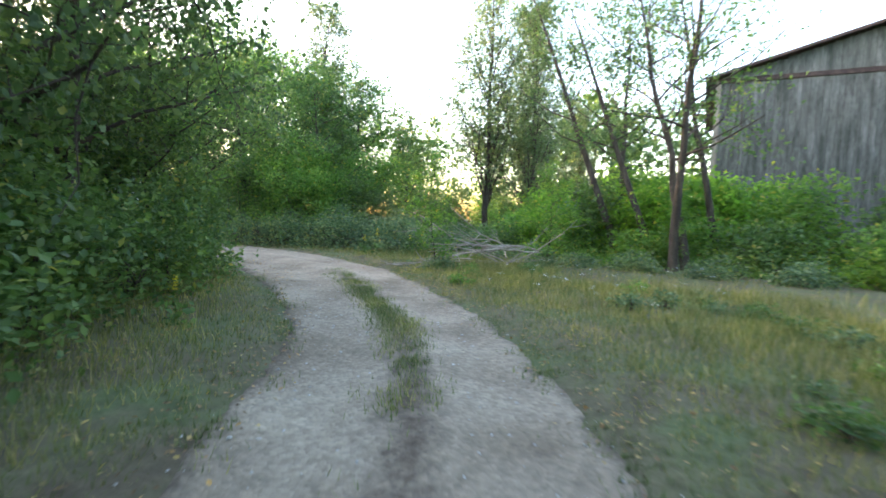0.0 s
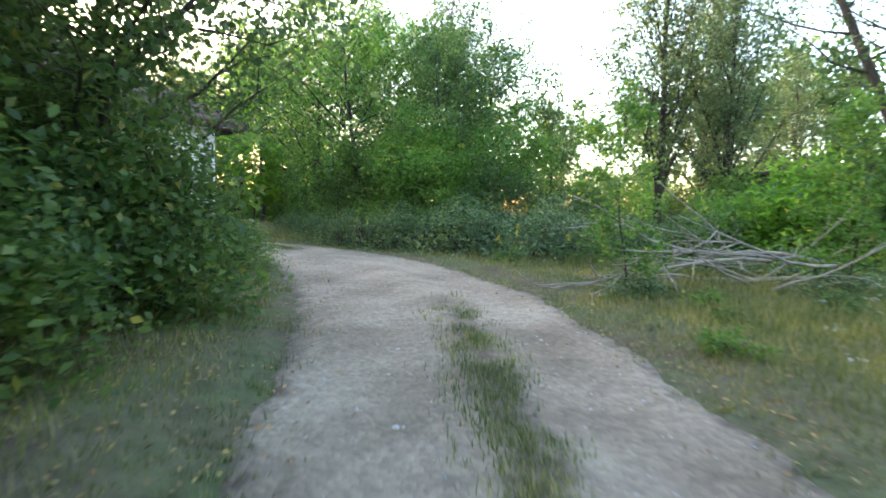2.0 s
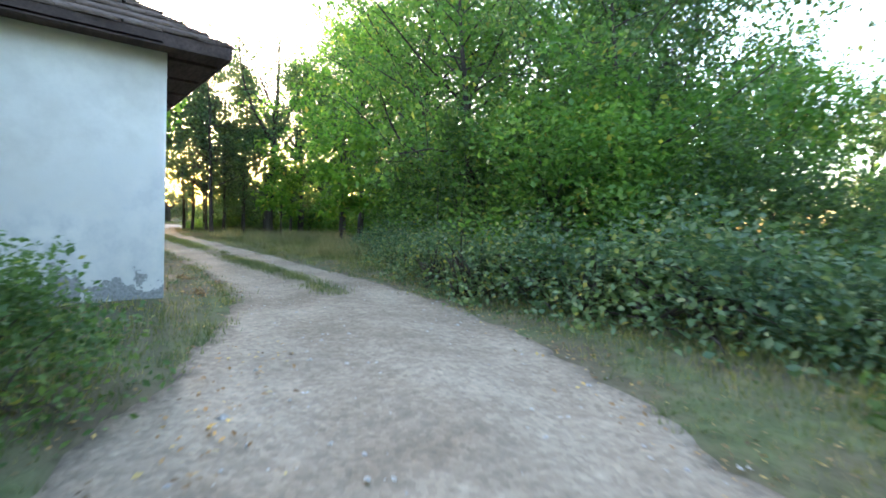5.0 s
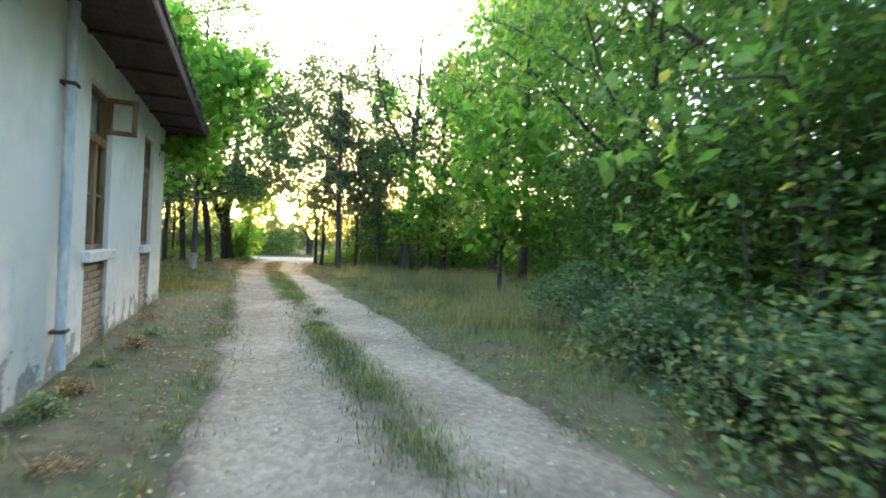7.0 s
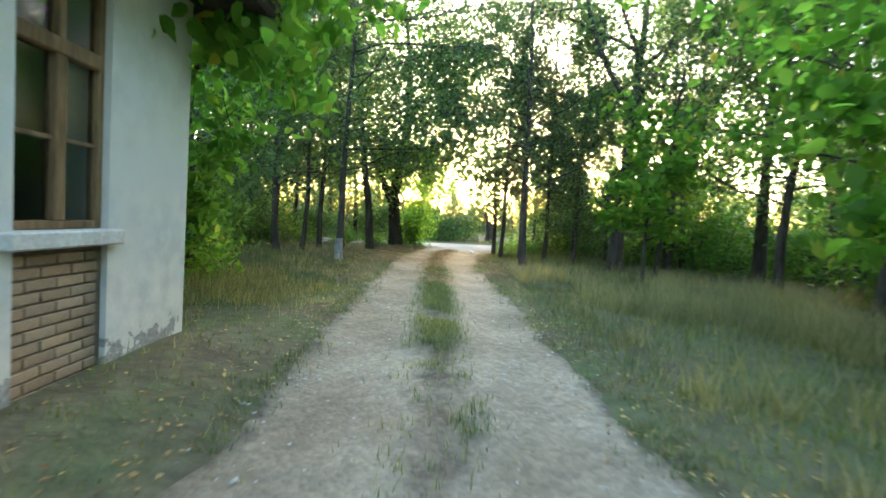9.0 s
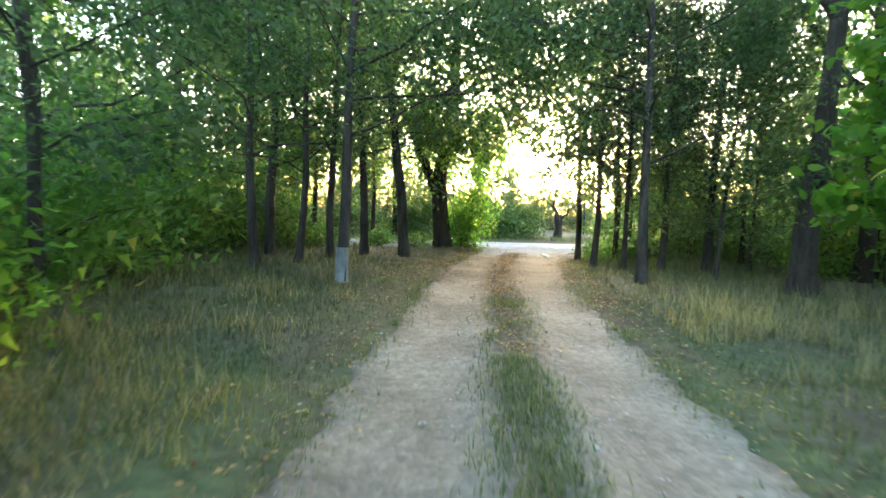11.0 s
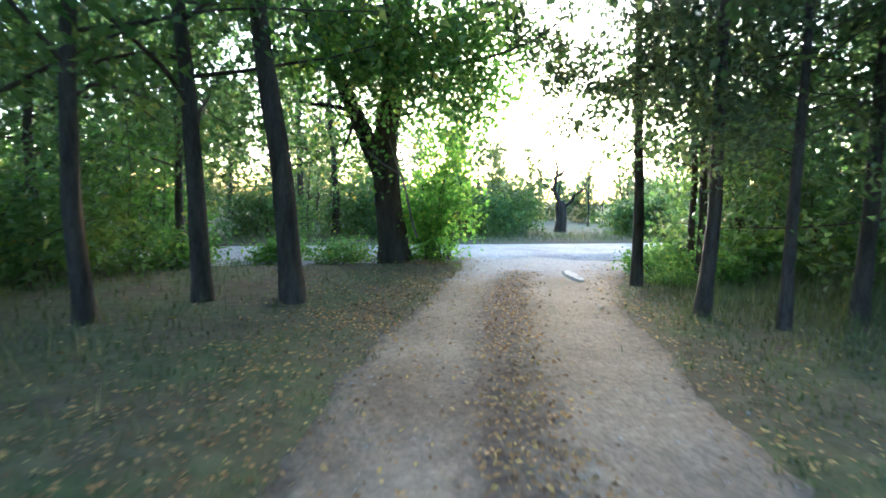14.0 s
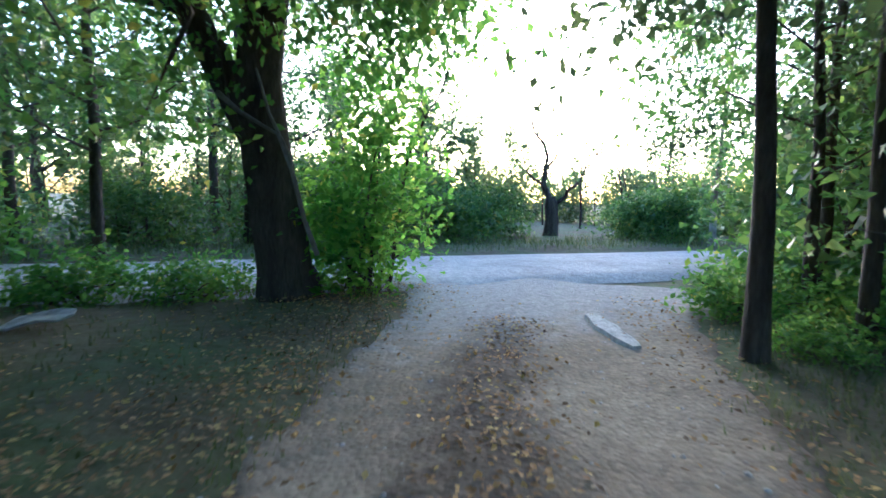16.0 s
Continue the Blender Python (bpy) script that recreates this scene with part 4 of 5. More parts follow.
# ---------------------------------------------------------------- trees and bushes on the inner side of the bend
LEFT_TREE = [grow(61, 9.0, 0.15, 1.2, 3.4, "round", 24, 12500, 0.118, 0.42, (0.5, -0.5), 0.25, 0.2), grow(62, 7.0, 0.12, 0.9, 2.8, "round", 20, 10500, 0.115, 0.4, (0.4, 0.3), 0.25, 0.1)]
for x, y, k, t, s in [(-10.4, -16.6, 0, 0, 0.95), (-8.4, -15.9, 1, 90, 1.0), (-12.8, -18.4, 0, 180, 1.0), (-11.8, -13.4, 0, 250, 1.1), (-15.6, -20.0, 1, 30, 1.1), (-7.6, -12.6, 0, 320, 0.85), (-6.7, -12.9, 1, 200, 0.8), (-14.5, -15.5, 0, 100, 1.1), (-7.3, -14.3, 0, 140, 1.0), (-6.5, -15.0, 1, 20, 0.72), (-18.5, -20, 0, 60, 1.1)]:
    tree("thicket_tree", "dark bushy tree leaning over the verge", x, y, LEFT_TREE[k], BARK, LEAF_DARK, t, s, "trees beside the house")
TALL_BUSH = grow_shrub(66, 1.25, 1.25, 4.3, 16, 7500, 0.1, 0.26, 0.0, 130)
for x, y, t, s in [(-6.6, -12.9, 0, 1.0), (-7.7, -14.2, 90, 1.0), (-6.9, -15.3, 240, 1.0), (-9.4, -15.9, 190, 1.05), (-11.1, -17.4, 280, 1.05), (-13.1, -18.7, 30, 1.1)]:
    shrub("tall_bush", "tall dense dark bush beside the house", x, y, TALL_BUSH, LEAF_MID, t, s, "tall bushes by the house")
HANGING = grow_shrub(64, 1.15, 1.15, 2.45, 12, 5200, 0.1, 0.26, 0.15, 90)
shrub("hanging_bush", "bush with arching low-hanging leafy branches before the wall", -6.3, -15.6, HANGING, LEAF_MID, 40, 1.0)
SIDE_BUSH = grow_shrub(65, 1.5, 1.5, 2.6, 16, 6000, 0.1, 0.24, 0.0, 120)
for x, y, t, s in [(-8.4, -17.1, 0, 0.85), (-10.2, -17.9, 60, 0.9), (-12.1, -18.9, 150, 0.95), (-3.55, -12.6, 220, 0.54), (-14.1, -19.9, 300, 1.0), (-16.5, -20.9, 20, 1.0), (-6.9, -11.4, 130, 0.75)]:
    shrub("verge_bush", "leafy green bush on the grassy verge", x, y, SIDE_BUSH, LEAF_MID, t, s, "bushes on the verge")

# ---------------------------------------------------------------- wood along the straight
CORNER_TREE = grow(71, 4.7, 0.06, 2.7, 1.5, "round", 20, 3600, 0.175, 0.28, (1.9, -0.4), 0.2, -0.3, droop=0.7, sag=0.3, broad=True, limb_r=0.3, floor=1.8)
tree("maple_sapling", "young maple with large bright green leaves by the house corner", -3.5, 1.15, CORNER_TREE, BARK, LEAF_MAPLE, 0, 1.0)
WOOD = [grow(81, 11.0, 0.12, 2.0, 3.0, "round", 26, 10000, 0.135, 0.55, (0.3, 0.2), 0.2, 0.1, dart=True, limb_r=0.35), grow(82, 12.0, 0.14, 2.3, 3.3, "round", 28, 10500, 0.135, 0.58, (-0.4, 0.3), 0.25, 0.1, dart=True, limb_r=0.35),
        grow(83, 9.0, 0.09, 1.7, 2.5, "round", 22, 10500, 0.13, 0.5, (0.2, -0.5), 0.2, 0.1, dart=True, limb_r=0.35)]
NEAR_WOOD = grow(84, 9.0, 0.095, 1.9, 2.5, "round", 24, 8500, 0.09, 0.48, (0.15, -0.4), 0.2, 0.1, limb_r=0.35, floor=2.0)
R_TREE = grow(85, 10.0, 0.1, 2.2, 2.4, "round", 22, 9000, 0.092, 0.46, (-0.2, 0.2), 0.15, 0.1, limb_r=0.35, sag=0.2, floor=2.4,
              boughs=[(0.31, (-1, -0.2, 0.14), 2.6, 0.026), (0.36, (-1, 0.3, 0.18), 2.9, 0.026), (0.41, (-0.9, -0.5, 0.2), 2.8, 0.026), (0.46, (-1, 0.1, 0.22), 2.8, 0.026)])
LEFT_WOOD = [(-4.2, 9.6, 2, 0, 1.0), (-5.1, 12.2, 0, 50, 1.0), (-3.5, 11.9, 2, 90, 1.0), (-2.98, 13.0, 0, 140, 0.9), (-5.9, 17.5, 2, 200, 1.0), (-3.9, 17.9, 2, 230, 0.9), (-7.6, 8.6, 1, 10, 1.0), (-8.4, 13.5, 0, 70, 1.1),
              (-12.5, 10.0, 0, 190, 1.1), (-11.0, 16.0, 1, 250, 1.0), (-4.9, 5.8, 2, 310, 0.9), (-3.7, 10.4, 2, 200, 0.9),  (-7.2, 15.4, 2, 80, 1.0), (-14.5, 17.5, 0, 35, 1.0), (-4.2, 23.4, 1, 20, 0.9), (-8.2, 21.6, 0, 100, 0.95), (-11.4, 21.0, 2, 220, 1.1), (-6.2, 26.0, 1, 300, 1.0)]
for i, (x, y, k, t, s) in enumerate(LEFT_WOOD):
    tree("woodland_tree", "slim dark-trunked woodland tree in dry grass", x, y, NEAR_WOOD if k == 2 and -4.4 < x < 0 and 8 < y < 15 else WOOD[k], BARK, LEAF_MID if i % 2 else LEAF_DARK, t, s, "woodland trees")
# brighter leaf colour than its neighbours, imitating sun through the crown
tree("woodland_tree", "slim tree with backlit yellow-green leaves behind the house", -3.75, 3.6, NEAR_WOOD, BARK, LEAF_BRIGHT, 300, 1.0, "woodland trees")
f_tree = grow(86, 12.0, 0.14, 3.8, 3.4, "round", 26, 18000, 0.12, 0.5, (-1.7, 0.2), 0.2, 0.1, limb_r=0.3, sag=0.15, floor=2.4,
              boughs=[(share, (1, side, 0.32), reach, 0.05) for share, side, reach in ((0.4, 0.1, 3.8), (0.47, 0.6, 4.6), (0.54, -0.3, 4.8), (0.6, 0.2, 5.2), (0.66, -0.1, 5.2), (0.72, 0.4, 5.0), (0.8, -0.2, 4.6), (0.87, 0.1, 4.0))])
tree("woodland_tree", "stout dark-barked tree beside the track", -1.95, 13.15, f_tree, BARK, LEAF_DARK, 0, 1.0, "woodland trees")
w_tree = grow(87, 11.0, 0.095, 2.4, 2.8, "round", 24, 15000, 0.1, 0.5, (0.1, 0.2), 0.12, 0.1, limb_r=0.35, sag=0.2, floor=2.3,
              boughs=[(0.27, (1, -0.1, 0.14), 3.3, 0.028), (0.31, (0.9, -0.7, 0.14), 2.8, 0.028), (0.34, (1, 0.3, 0.18), 3.5, 0.028), (0.39, (1, -0.35, 0.2), 3.3, 0.028), (0.44, (1, 0.1, 0.22), 3.4, 0.028), (0.5, (1, -0.2, 0.25), 3.8, 0.03), (0.57, (1, 0.2, 0.3), 3.8, 0.03), (0.65, (1, 0, 0.3), 3.6, 0.03)])
white_tree = tree("woodland_tree", "slim tree with a whitewashed foot", -2.2, 8.45, w_tree, BARK, LEAF_DARK, 0, 1.0, "woodland trees")
ring = Builder()
ring.tube([(0, 0, -0.02), (0, 0, 0.1), (0, 0, 0.42), (0, 0, 0.62)], [0.142, 0.118, 0.104, 0.1], 12)
part_mesh("whitewash", ring.mesh("whitewash"), WHITEWASH, white_tree, "whitewashed band at the foot")
BIG = grow(88, 9.5, 0.31, 3.3, 3.8, "round", 28, 27000, 0.11, 0.5, (0, 0), 0.12, 0.1, top=0.22, clear=(1.9, 2.4), line=[(0, 0, 0), (-0.02, -0.06, 0.5), (-0.14, -0.2, 1.2), (-0.27, -0.38, 2.0), (0.0, -0.6, 3.2), (0.22, -0.85, 4.6), (0.3, -1.3, 7.0), (0, -1.6, 9.5)], sag=0.4, droop=0.6, limb_r=0.25,
           boughs=[(0.17, (-0.5, -0.2, 1), 4.6, 0.2), (0.33, (1, -0.1, 0.25), 1.9, 0.035), (0.37, (1, 0.3, 0.2), 2.0, 0.035), (0.41, (1, -0.3, 0.15), 2.0, 0.035), (0.46, (1, 0.1, 0.2), 2.2, 0.035), (0.36, (0.3, -1, 0.3), 1.7, 0.05), (0.38, (-0.5, -1, 0.3), 1.8, 0.05), (0.4, (-0.9, -0.3, 0.3), 1.7, 0.05), (0.4, (0.7, -0.5, 0.5), 1.6, 0.05), (0.42, (-0.7, -0.6, 0.4), 1.8, 0.05), (0.44, (0.1, -1, 0.5), 1.6, 0.05), (0.55, (1, 0.2, 0.5), 2.6, 0.07), (0.62, (1, -0.2, 0.5), 2.6, 0.07), (0.7, (1, 0.4, 0.5), 2.7, 0.06),
                   (0.77, (1, -0.1, 0.5), 2.6, 0.06), (0.84, (1, 0.3, 0.5), 2.5, 0.05), (0.9, (1, -0.3, 0.6), 2.3, 0.05)])
big_tree = tree("leaning_tree", "thick leaning old tree with a forked dark trunk", -1.35, 17.4, BIG, BARK, LEAF_BRIGHT, 0, 1.0)
for pts in ([(0.5, -0.75, 0.6), (0.4, -0.85, 0.95), (0.27, -0.95, 1.6), (0.12, -1.0, 1.95), (0.0, -0.98, 2.35)], [(-0.42, -0.85, 2.15), (-0.15, -1.0, 1.95), (0.2, -1.0, 1.75), (0.32, -0.98, 1.4)]):
    one = Builder()
    one.tube(np.array(pts), np.linspace(0.028, 0.012, len(pts)), 6)
    part_mesh("dead_limb", one.mesh("dead_limb"), BARK_PALE, big_tree, "thin pale dead limb against the trunk")
RIGHT_WOOD = [(6.6, 9.0, 2, 30, 0.9), (8.4, 6.6, 1, 170, 0.85), (5.0, 11.6, 2, 60, 0.6), (11.4, 17.1, 1, 120, 1.0), (7.5, 15.7, 0, 180, 0.65), (4.3, 16.9, 2, 240, 0.8), (13.5, 11.5, 1, 20, 1.1), (10.5, 6.8, 0, 80, 1.0),
              (12.5, 21.0, 1, 140, 1.0), (16.5, 15.5, 0, 200, 1.1), (9.6, 4.4, 2, 260, 1.1), (14.8, 4.2, 1, 320, 1.0)]
for i, (x, y, k, t, s) in enumerate(RIGHT_WOOD):
    tree("woodland_tree", "slim dark-trunked woodland tree in dry grass", x, y, WOOD[k], BARK, LEAF_MID if i % 2 else LEAF_DARK, t, s, "woodland trees")
tree("woodland_tree", "slim dark-trunked tree with boughs over the track", 3.05, 10.2, R_TREE, BARK, LEAF_DARK, 0, 1.0, "woodland trees")
FORK = grow(91, 11.0, 0.23, 8.0, 2.4, "round", 8, 4200, 0.14, 0.4, (0.5, 0.0), 0.3, 0.5, top=0.12, twigs=5,
            boughs=[(0.44, (-0.75, 0.1, 1), 5.2, 0.1), (0.47, (0.7, 0.3, 1), 5.0, 0.1), (0.52, (-0.4, -0.6, 0.9), 4.6, 0.08), (0.56, (1, -0.3, 0.7), 4.6, 0.08), (0.6, (-0.9, 0.4, 0.7), 4.2, 0.07), (0.66, (0.3, 0.8, 0.9), 3.8, 0.06), (0.5, (1, 0.1, 0.35), 3.6, 0.05)])
tree("forked_tree", "tall dark tree with open spreading limbs", 5.9, 10.2, FORK, BARK, LEAF_MID, 0, 1.0)
for x, y, t, k in [(8.6, 12.6, 120, 0.8), (9.8, 9.4, 220, 0.85)]:
    tree("forked_tree", "dark tree with open spreading limbs", x, y, FORK, BARK, LEAF_DARK, t, k)
LOW_MAPLE = grow(92, 3.4, 0.05, 0.9, 1.5, "flat", 12, 1300, 0.18, 0.28, (0.2, -0.2), 0.2, 0.0, broad=True)
for x, y, t, s in [(5.5, 7.3, 0, 1.1), (5.1, 0.1, 200, 1.15), (-3.3, 2.3, 90, 0.85)]:
    tree("maple_sapling", "young maple with bright green leaves under the trees", x, y, LOW_MAPLE, BARK, LEAF_MAPLE, t, s, "maple saplings")
CEDAR = [grow(95, 10.5, 0.085, 4.0, 1.35, "cone", 36, 12500, 0.09, 0.19, (-0.6, 0.1), 0.06, 0.1, droop=0.6, sag=0.15, limb_r=0.2, boughs=[(0.28, (-1, -0.2, 0.2), 1.6, 0.02), (0.34, (-1, 0.2, 0.2), 1.8, 0.022), (0.42, (-1, 0.1, 0.25), 2.0, 0.025), (0.5, (-1, -0.3, 0.25), 2.2, 0.025), (0.58, (-1, 0.3, 0.25), 2.3, 0.025), (0.66, (-1, -0.1, 0.3), 2.2, 0.02), (0.75, (-1, 0.2, 0.3), 1.9, 0.02)]),
         grow(96, 10.0, 0.09, 2.5, 2.3, "round", 44, 14500, 0.1, 0.3, (0.25, -0.1), 0.12, 0.1, droop=0.6, sag=0.15, limb_r=0.2)]
for x, y, k, t, s in [(2.8, 15.38, 0, 0, 1.0), (2.75, 13.1, 1, 70, 0.95), (3.35, 12.6, 1, 160, 0.7), (5.9, 18.4, 0, 220, 0.9), (6.9, 14.0, 1, 290, 0.6), (3.95, 15.75, 0, 40, 0.85), (4.3, 12.9, 1, 120, 0.92), (4.75, 17.4, 1, 80, 0.8)]:
    tree("cedar", "dark brownish cedar with a bare lower trunk", x, y, CEDAR[k], BARK, LEAF_CEDAR, t, s, "cedars by the road")

BROAD_CEDAR = grow(97, 9.5, 0.12, 1.0, 2.5, "cone", 44, 13000, 0.12, 0.34, (0.1, 0.1), 0.1, 0.0, dart=True, droop=0.5, sag=0.1, limb_r=0.2)
for x, y, t, s in [(5.35, 12.9, 0, 0.95)]:
    tree("cedar", "full dark green cedar with branches near the ground", x, y, BROAD_CEDAR, BARK, LEAF_DARK, t, s, "cedars by the road")

# undergrowth between the trunks
UNDER = [grow_shrub(98, 1.8, 1.6, 2.2, 12, 3600, 0.155, 0.34, 0.0, 80, dart=True), grow_shrub(99, 1.7, 1.8, 4.2, 14, 4300, 0.17, 0.4, 0.1, 110, dart=True)]
spots = [(-6.6, 6.6), (-9.2, 7.6), (-7.0, 10.6), (-8.6, 11.8), (-6.6, 13.8), (-9.8, 14.6), (-8.4, 17.2), (-11.8, 12.6), (-5.6, 3.0), (-8.0, 3.4), (-11.6, 6.0), (-12.5, 16.6), (-15.5, 11),
         (6.2, 17.6), (8.2, 18.6), (9.6, 14.2), (9.2, 16.4), (11.0, 19.6), (11.2, 12.4), (12.2, 8.2), (14.0, 14.2), (13.2, 17.6), (11.8, 0.8), (15.5, 9.5), (15, 19.5), (7.4, 20.6), (9.8, 22.4), (12.8, 24.0), (11.6, 15.4), (-7.6, 19.2), (-10.4, 18.6), (16.8, 13.0), (17.0, 5.6), (9.6, 3.4), (11.6, 5.0), (13.2, 2.6), (14.6, 6.2), (10.8, -1.4), (13.4, -1.6), (12.4, -6.6), (15.6, -2.4), (18.2, 2.0), (17.8, 8.0), (18.8, 11.0), (19.2, 15.4), (20.0, 5.0), (16.2, 17.6), (18.4, 18.8), (14.2, 11.6), (15.6, 3.8)]
rng = random.Random(77)
for i, (x, y) in enumerate(spots):
    k = i % 2
    # bright leaves on most shrubs put sunlight into their colour
    shrub("undergrowth_shrub", "loose green undergrowth shrub among the trunks", x + rng.uniform(-0.3, 0.3), y + rng.uniform(-0.3, 0.3), UNDER[k], LEAF_MID if i % 3 == 1 else LEAF_BRIGHT, rng.uniform(0, 360), rng.uniform(0.8, 1.15) * (1.25 if i > 40 else 1.0), "undergrowth")

# the same shrubs in maple leaf colour, painted as if sunlit
for x, y, k, t, s in [(-4.6, 3.4, 0, 30, 0.8), (-5.6, 1.6, 1, 140, 0.75)]:
    shrub("undergrowth_shrub", "undergrowth shrub behind the house, its light green standing in for sunlight", x, y, UNDER[k], LEAF_MAPLE, t, s, "undergrowth")
BIG_MAPLE = grow(93, 8.5, 0.14, 2.2, 2.9, "round", 24, 5200, 0.17, 0.42, (-0.4, -0.3), 0.2, 0.0, broad=True, limb_r=0.3)
for x, y, t, s in [(7.2, 2.6, 0, 1.0)]:
    tree("maple", "spreading maple with large bright green leaves", x, y, BIG_MAPLE, BARK, LEAF_MAPLE, t, s, "maples")

# bushes at the junction
JUNCTION = grow_shrub(101, 0.8, 0.75, 3.1, 16, 5200, 0.115, 0.25, 0.0, 48)
shrub("junction_bush", "bright green leafy bush at the road corner", -0.55, 18.0, JUNCTION, LEAF_MAPLE, 0, 1.0)
whip = empty("arching_sapling", -0.3, 18.25, 0, 0, "thin arching sapling with few leaves beside the bush", "sapling")
rng = np.random.default_rng(104)
one = Builder()
fine = np.array([(0, 0, -0.05), (0.1, 0, 0.9), (0.22, -0.1, 1.65), (0.44, -0.15, 2.2), (0.64, -0.2, 2.5), (0.79, -0.2, 3.0), (0.97, -0.2, 3.7), (1.0, -0.2, 4.2)])
one.tube(fine, np.linspace(0.03, 0.006, 8), 6)
part_mesh("stem", one.mesh("stem"), BARK, whip)
one, tips = Builder(), []
for k in range(22):
    q = fine[rng.integers(3, 8)] + rng.normal(size=3) * 0.02
    d = rng.normal(size=3) + np.array([0.2, 0, 0.3])
    tw = curve_points(q, d / np.linalg.norm(d), rng.uniform(0.2, 0.5), rng, 0.5, 0.0, 3)
    one.tube(tw, [0.006, 0.005, 0.004, 0.002], 3)
    tips += list(tw[1:])
tagged(part_mesh("fine_branching", one.mesh("fine_branching"), BARK, whip), kind="stuff")
part_mesh("crown", leaf_cloud("crown", np.array(tips)[rng.integers(0, len(tips), 420)] + rng.normal(size=(420, 3)) * 0.05, 0.055, rng, 0.5), LEAF_MID, whip)
LOW = grow_shrub(102, 1.1, 0.9, 0.75, 12, 1900, 0.1, 0.16, 0.0, 80)
for x, y, t, s in [(3.7, 16.9, 0, 0.8), (4.8, 18.2, 60, 1.2), (6.6, 19.8, 140, 1.2), (8.6, 20.4, 200, 1.2), (4.2, 15.9, 100, 0.75), (5.4, 17.0, 30, 1.1), (3.4, 15.5, 250, 0.45), (-2.3, 17.3, 20, 0.75), (-3.6, 17.0, 110, 0.8), (-5.2, 15.9, 210, 1.0), (-6.9, 15.4, 300, 1.05), (-8.9, 14.6, 70, 1.1)]:
    shrub("weed_clump", "low green weeds beside the road", x, y, LOW, LEAF_BRIGHT, t, s, "weeds by the road", "weeds")

WALL_WEED = grow_shrub(103, 0.34, 0.28, 0.34, 7, 420, 0.06, 0.07, 0.0, 30)
for k in range(9):
    q = random.Random(300 + k)
    shrub("weed_clump", "dull low weeds at the foot of the wall", -1.72 + q.uniform(-0.1, 0.3), -8.8 + k * 0.75 + q.uniform(-0.2, 0.2), WALL_WEED, LEAF_BRAMBLE if k % 2 else LITTER, q.uniform(0, 360), q.uniform(0.3, 0.6), "weeds by the wall", "weeds")

for x, y, t, s in [(2.3, -19.6, 0, 0.8), (2.6, -20.8, 70, 0.9), (1.9, -22.4, 140, 0.7), (2.1, -24.0, 210, 0.9), (1.4, -25.8, 280, 0.8), (0.8, -27.6, 350, 0.9), (-1.45, -19.1, 60, 0.55), (0.5, -21.5, 150, 0.6)]:
    shrub("weed_clump", "rank green weeds along the verge", x, y, LOW, LEAF_BRAMBLE, t, s, "weeds on the verge", "weeds")

rng = np.random.default_rng(107)
spots = np.column_stack([rng.uniform(-11, 3, 90), rng.uniform(-27, -17, 90)])
off, half, _ = track_offset(spots[:, 0], spots[:, 1])
for i, (x, y) in enumerate(spots[(np.abs(off) - half > 0.5) & (off < 0)][:34]):
    shrub("weed_clump", "low leafy weeds in the verge grass", x, y, WALL_WEED, (LEAF_BRAMBLE, LEAF_MID, LEAF_BRIGHT)[i % 3], rng.uniform(0, 360), rng.uniform(0.5, 1.15), "weeds in the verge grass", "weeds")

# across the road
FAR_SHRUB = grow_shrub(105, 2.0, 1.4, 2.0, 16, 5500, 0.13, 0.26, 0.0, 110, dart=True)
for x, y, t, s in [(1.5, 27.9, 140, 1.0), (0.2, 25.9, 0, 1.05), (-2.8, 24.6, 60, 1.2), (7.0, 27.6, 120, 1.0), (7.4, 28.0, 200, 0.9), (-6, 22.6, 20, 0.9), (-9.5, 21.6, 70, 1.0), (12.5, 30.0, 10, 1.0), (16.5, 31.5, 80, 1.1), (-13, 20, 50, 1.0), (-0.8, 30.0, 100, 1.3), (9.8, 31.5, 160, 1.2), (-17, 18.6, 0, 1.1), (21, 33, 30, 1.2)]:
    shrub("roadside_shrub", "rounded green shrub on the far verge", x, y, FAR_SHRUB, LEAF_POPLAR if y > 29 else LEAF_MID, t, s, "shrubs across the road")
dead = empty("dead_tree", 4.0, 28.2, 0, 0, "half-dead tree with bare crooked limbs", "tree")
rng = np.random.default_rng(111)
one = Builder()
one.tube([(0, 0, -0.1), (0, 0, 0.15), (0.03, 0, 0.6), (-0.02, 0, 1.1), (-0.05, 0, 1.35)], [0.34, 0.26, 0.22, 0.23, 0.16], 9)
part_mesh("trunk", one.mesh("trunk"), BARK, dead)
tips = []
